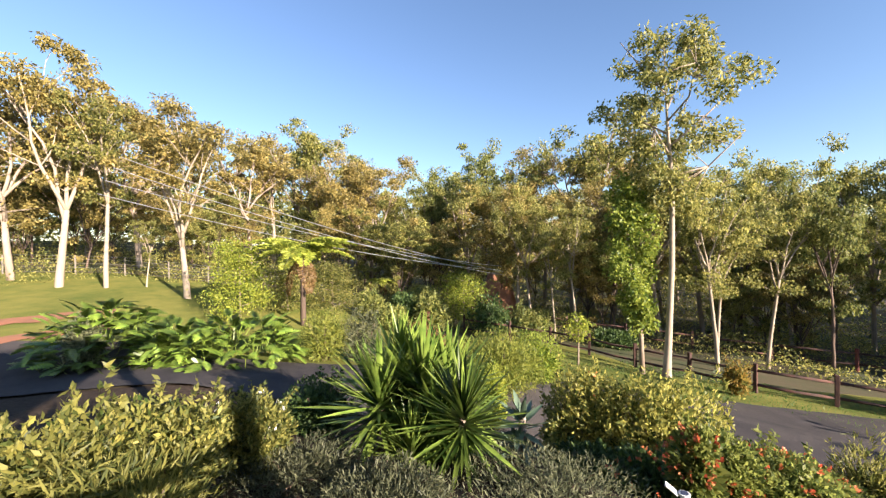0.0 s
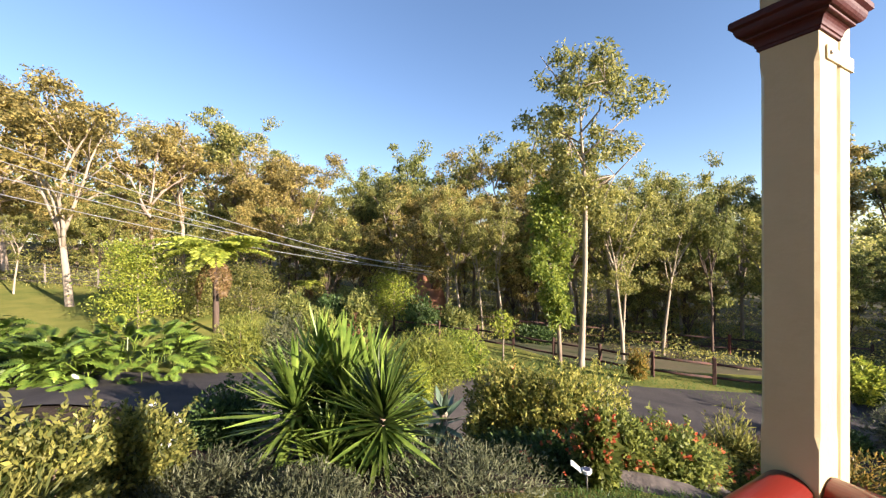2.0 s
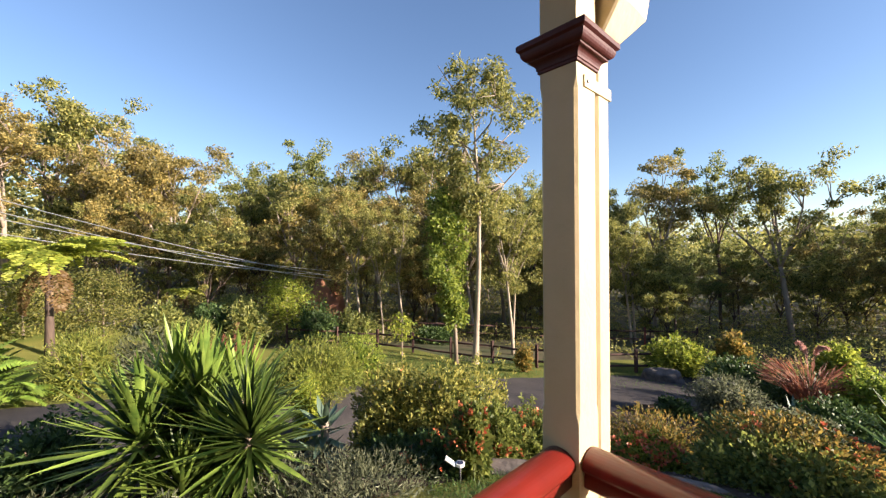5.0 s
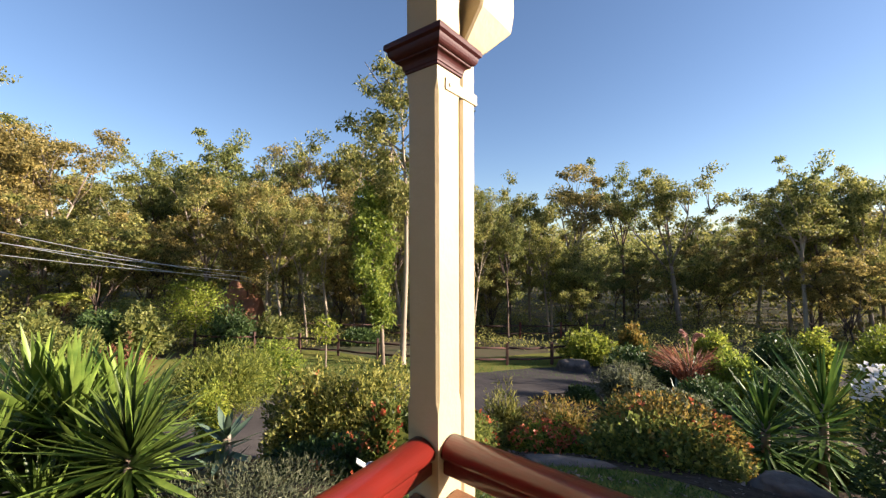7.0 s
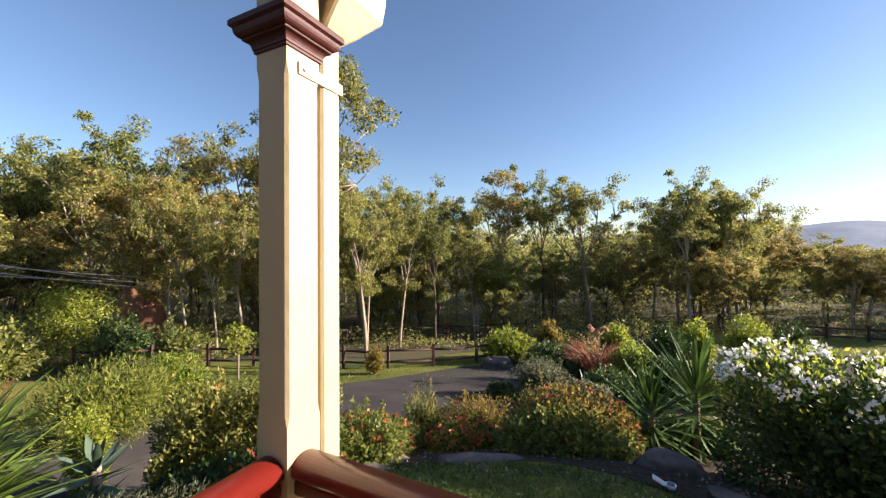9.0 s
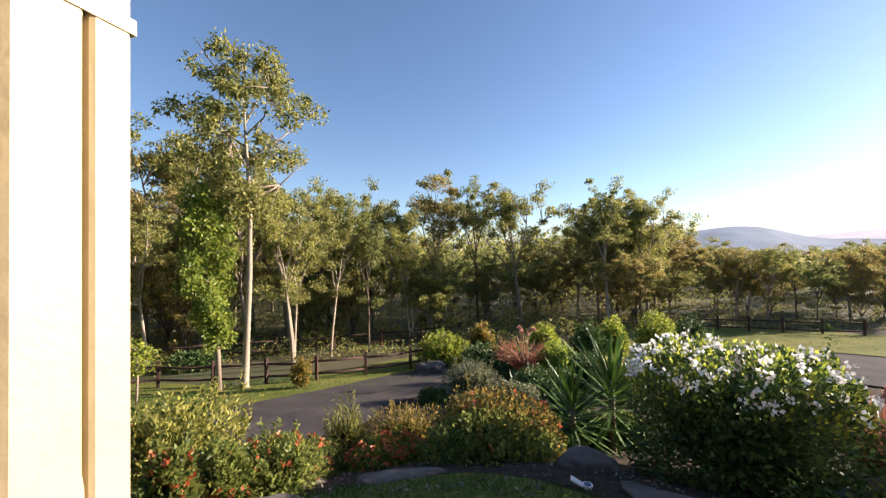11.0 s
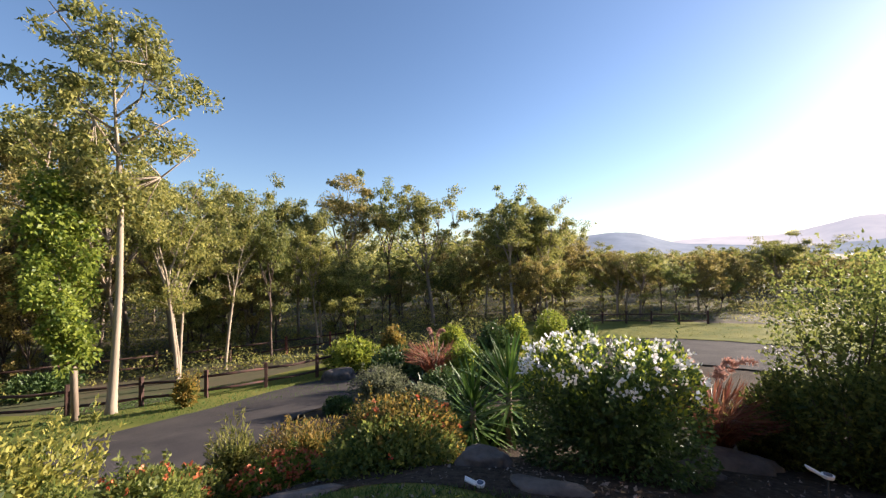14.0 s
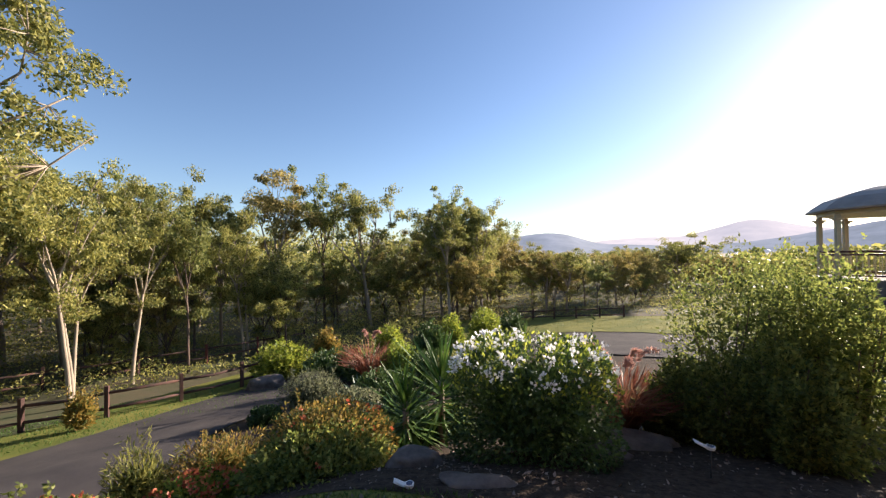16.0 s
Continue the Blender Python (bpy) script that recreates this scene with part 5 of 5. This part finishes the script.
boulder(-1.65, 2.95, 1.0, 0.34, 0.17, 1, 39)
boulder(-2.7, 2.6, 0.5, 0.35, 0.2, 9, 20)
boulder(-0.05, 4.25, 0.62, 0.42, 0.4, 2, 11)
boulder(0.78, 3.6, 0.8, 0.32, 0.18, 3, 0)
boulder(-2.55, 1.65, 1.1, 0.45, 0.2, 4, 58)
boulder(2.75, 5.5, 0.9, 0.7, 0.34, 5, -18)
boulder(2.2, 4.95, 0.6, 0.5, 0.28, 6, 30)
boulder(-9.0, 14.1, 1.6, 0.9, 1.0, 7, 20)
boulder(-7.4, 14.6, 1.3, 0.9, 0.8, 8, 60)
boulder(-6.0, 2.2, 0.7, 0.5, 0.4, 10, 60)
boulder(-5.6, 10.6, 0.9, 0.7, 0.6, 11, 0)


def earth_bank(x, y, w, h, turn):
    """A bare cutting of red earth among the trees: a lumpy wedge that rises away from the garden."""
    bm = bmesh.new()
    bmesh.ops.create_icosphere(bm, subdivisions=4, radius=1.0)
    for v in bm.verts:
        p = v.co.copy()
        k = 1 + 0.2 * noise.noise(p * 1.7) + 0.1 * noise.noise(p * 4.1) + 0.04 * noise.noise(p * 10)
        v.co = Vector((p.x * w / 2, p.y * w / 4, p.z * h)) * k
    ob = new("earth_bank", mesh_of("earth_bank", [], [], DIRT))
    bm.to_mesh(ob.data)
    bm.free()
    ob.data.shade_smooth()
    ob.matrix_basis = pose(x, y, land(x, y), 0, 0, turn)
    tagged(ob, "bare red earth bank among the trees", "bank", kind="structure")


earth_bank(-27.9, 3.7, 3.6, 3.5, 70)


def solar_lamp(x, y, h, turn, tilt):
    """A garden lamp: stake, ring head and a hinged white solar panel."""
    ob = thing("solar_lamp", x, y, land(x, y) + 0.02, "white solar garden lamp with tilted panel on a stake", "garden lamp", "solar garden lamps", turn)
    v, f = [], []
    tube(v, f, [(0, 0, -0.12), (0, 0, h)], [0.008, 0.008], 8)
    child("stake", mesh_of("stake", v, f, IRON, True), ob)
    bm = bmesh.new()
    bmesh.ops.create_cone(bm, cap_ends=True, segments=20, radius1=0.04, radius2=0.046, depth=0.03, matrix=Matrix.Translation((0, 0, h + 0.018)))
    head = part("head", bm, WHITE, ob, "round white lamp head")
    bm = bmesh.new()
    bmesh.ops.create_cone(bm, cap_ends=True, segments=18, radius1=0.031, radius2=0.031, depth=0.006, matrix=Matrix.Translation((0, 0, h + 0.036)))
    part("lens", bm, PANEL, head, "dark round lens")
    arm = boxed(-0.055, -0.036, -0.006, 0.055, 0.036, 0.006, 0.002)
    bmesh.ops.transform(arm, matrix=pose(-0.095, 0, h + 0.045, 0, tilt, 0), verts=arm.verts)
    panel = part("panel_frame", arm, WHITE, ob, "white plastic panel frame")
    cell = boxed(-0.046, -0.028, 0.0065, 0.046, 0.028, 0.0085)
    bmesh.ops.transform(cell, matrix=pose(-0.095, 0, h + 0.045, 0, tilt, 0), verts=cell.verts)
    part("solar_cell", cell, WHITE, panel)


solar_lamp(-2.45, 1.0, 0.2, 60, 35)
solar_lamp(0.12, 3.45, 0.05, 15, 25)
solar_lamp(3.06, 4.3, 0.33, -10, 25)


def scatter(name, mat, count, b0, b1, r0, r1, size, width, up, seed, label, category):
    rng = np.random.default_rng(seed)
    b, r = rng.uniform(min(b0, b1), max(b0, b1), count), np.sqrt(rng.uniform(r0 * r0, r1 * r1, count))
    c = np.array([(*polar(bb, rr), 0.0) for bb, rr in zip(b, r)])
    c[:, 2] = [land(p[0], p[1]) + 0.045 for p in c]
    tagged(new(name, leaves(name, c, rng.normal(size=c.shape) * np.array([1, 1, 0.25]) + np.array([0, 0, up]), size * rng.uniform(0.5, 1.4, count), width, mat, rng)), label, category, kind="stuff")


scatter("lawn_blades", GRASS_BLADE, 16000, 75, -60, 1.8, 3.4, 0.055, 0.07, 1.1, 91, "short green lawn blades", "grass")
scatter("wood_chips", CHIP, 9000, 120, -60, 2.9, 6.5, 0.05, 0.3, 0.12, 92, "scattered wood chips and fallen leaves", "mulch")
scatter("verge_blades", GRASS_BLADE, 12000, 80, 25, 13.6, 18.5, 0.11, 0.09, 0.9, 93, "grass of the verge", "grass")
# blades tinted yellow to stand for the backlit grass
scatter("meadow_blades", SUNLIT_GRASS, 15000, 2, -42, 27.5, 36.0, 0.16, 0.09, 0.9, 94, "sunlit grass beyond the driveway", "grass")


# ---------- fences and wires ----------
def rail_fence(points, label, high=1.15, paint=()):
    """A timber fence: posts at the points, two rails between them."""
    ob = thing("timber_fence", *points[0], land(*points[0]), label, "fence")
    ox, oy, oz = points[0][0], points[0][1], land(*points[0])
    for k, (x, y) in enumerate(points):
        z = land(x, y)
        bm = boxed(-0.06, -0.06, -0.3, 0.06, 0.06, high, 0.012)
        p = part("post", bm, FENCE_RED if k in paint else FENCE, ob)
        p.matrix_basis = pose(x - ox, y - oy, z - oz, 0, 0, 20 * k)
        if k + 1 < len(points):
            x2, y2 = points[k + 1]
            z2 = land(x2, y2)
            for up in (0.38, 0.9):
                v, f = [], []
                sag = 0.02 * math.sin(k * 3.1 + up * 9)
                tube(v, f, [(x - ox, y - oy, z - oz + up), ((x + x2) / 2 - ox, (y + y2) / 2 - oy, (z + z2) / 2 - oz + up - 0.03 + sag), (x2 - ox, y2 - oy, z2 - oz + up)], [0.05, 0.053, 0.047], 7)
                child("rail", mesh_of("rail", v, f, FENCE, True), ob)


rail_fence([polar(b, r) for b, r in ((88, 21.5), (81, 20.4), (75, 19.5), (69.5, 18.7), (63.5, 17.4), (56.9, 16.9), (50, 16.4), (42.8, 16.9), (36, 17.8), (29.5, 20.0), (24, 22.8))], "dark-stained timber post and rail fence along the verge")
rail_fence([polar(b, r) for b, r in ((80, 27.0), (72, 26.0), (64, 25.2), (56, 25.0), (48, 25.2), (41, 26.0), (35, 27.0), (29, 28.5))], "second timber rail fence at the edge of the wood", paint=(5, 6))
rail_fence([polar(b, r) for b, r in ((-1.5, 34.0), (-4.6, 34.2), (-7.6, 34.4), (-10.6, 34.6), (-13.7, 34.9), (-16.7, 35.2))], "dark timber rail fence beyond the grass")


def wire_fence():
    pts = [polar(b, 22.0 + 0.30 * (b - 104)) for b in (150, 145, 140, 135, 131, 127, 123, 119, 115, 111, 107, 103)]
    x0, y0 = pts[0]
    ob = thing("wire_fence", x0, y0, land(x0, y0), "grey posts with plain wires round the paddock", "fence")
    z0 = land(x0, y0)
    me = bpy.data.meshes.new("post")
    bm = boxed(-0.03, -0.03, -0.3, 0.03, 0.03, 1.15, 0.008)
    bm.to_mesh(me)
    bm.free()
    me.materials.append(WIRE_POST)
    for x, y in pts:
        child("post", me, ob, "", Matrix.Translation((x - x0, y - y0, land(x, y) - z0)))
    for up in (0.25, 0.5, 0.75, 1.0, 1.18):
        v, f = [], []
        tube(v, f, [(x - x0, y - y0, land(x, y) - z0 + up) for x, y in pts], [0.006] * len(pts), 4)
        child("wire", mesh_of("wire", v, f, STEEL), ob)


wire_fence()


def power_lines():
    """Cables that sag across the wood, from the paddock side down into the valley."""
    for k, (za, zb) in enumerate(((5.10, -0.17), (4.70, -0.42), (4.21, 0.13), (3.71, -0.17))):
        a, b = Vector((-14.05, -12.90 - 0.3 * k, za)), Vector((-23.94 - 0.3 * k, 3.56, zb))
        v, f, pts = [], [], []
        for i in range(25):
            t = i / 24
            p = a.lerp(b, t)
            pts.append((p.x, p.y, p.z - 0.45 * 4 * t * (1 - t)))
        tube(v, f, pts, [0.017] * 25, 5)
        ob = new("power_line", mesh_of("power_line", v, f, STEEL))
        tagged(ob, "sagging overhead power cable above the trees", "cable", "power lines")


power_lines()


# ---------- gazebo ----------
def build_gazebo(cx, cy, r=2.15, floor=0.5):
    ob = thing("gazebo", cx, cy, land(cx, cy) - 0.1, "octagonal garden gazebo with curved grey roof and pale columns", "gazebo")
    base = land(cx, cy) - 0.1
    h = floor - base

    def ring(bm, rad, z):
        return [bm.verts.new((rad * math.cos(radians(230 + 45 * k)), rad * math.sin(radians(230 + 45 * k)), z)) for k in range(8)]

    def stack(rows):
        bm = bmesh.new()
        rings = [ring(bm, a, z) for a, z in rows]
        for p, q in zip(rings, rings[1:]):
            for k in range(8):
                bm.faces.new((p[k], p[(k + 1) % 8], q[(k + 1) % 8], q[k]))
        bm.faces.new(list(reversed(rings[0])))
        bm.faces.new(rings[-1])
        return bm

    part("plinth", stack(((r + 0.35, 0), (r + 0.3, h))), STONE, ob, "stone base")
    e = h + 2.5
    part("roof", stack(((r + 0.4, e), (r + 0.42, e + 0.06), (r + 0.25, e + 0.22), (r - 0.1, e + 0.48), (r - 0.6, e + 0.68), (0.9, e + 0.86), (0.1, e + 1.0))), ROOF, ob, "curved grey metal roof")
    part("beam", stack(((r - 0.03, e - 0.13), (r + 0.09, e - 0.13), (r + 0.09, e - 0.002), (r - 0.03, e - 0.002))), CREAM, ob)
    for k in range(8):
        x, y = r * math.cos(radians(230 + 45 * k)), r * math.sin(radians(230 + 45 * k))
        bm = boxed(x - 0.07, y - 0.07, h, x + 0.07, y + 0.07, e - 0.14, 0.008)
        col = part("column", bm, CREAM, ob)
        bm = boxed(x - 0.16, y - 0.16, e - 0.3, x + 0.16, y + 0.16, e - 0.24, 0.01)
        box(bm, x - 0.11, y - 0.11, e - 0.36, x + 0.11, y + 0.11, e - 0.302, 0.01)
        part("column_capital", bm, CREAM, col)
        x2, y2 = r * math.cos(radians(275 + 45 * k)), r * math.sin(radians(275 + 45 * k))
        if k not in (3,):
            for up, rad in ((0.98, 0.04), (0.86, 0.025), (0.12, 0.03)):
                v, f = [], []
                tube(v, f, [(x, y, h + up), (x2, y2, h + up)], [rad, rad], 8)
                child("rail", mesh_of("rail", v, f, OXBLOOD, True), ob)
            for j in range(1, 10):
                t = j / 10
                bm = boxed(x + (x2 - x) * t - 0.012, y + (y2 - y) * t - 0.012, h + 0.14, x + (x2 - x) * t + 0.012, y + (y2 - y) * t + 0.012, h + 0.85)
                part("baluster", bm, CREAM, ob)


build_gazebo(15.08, 16.57)
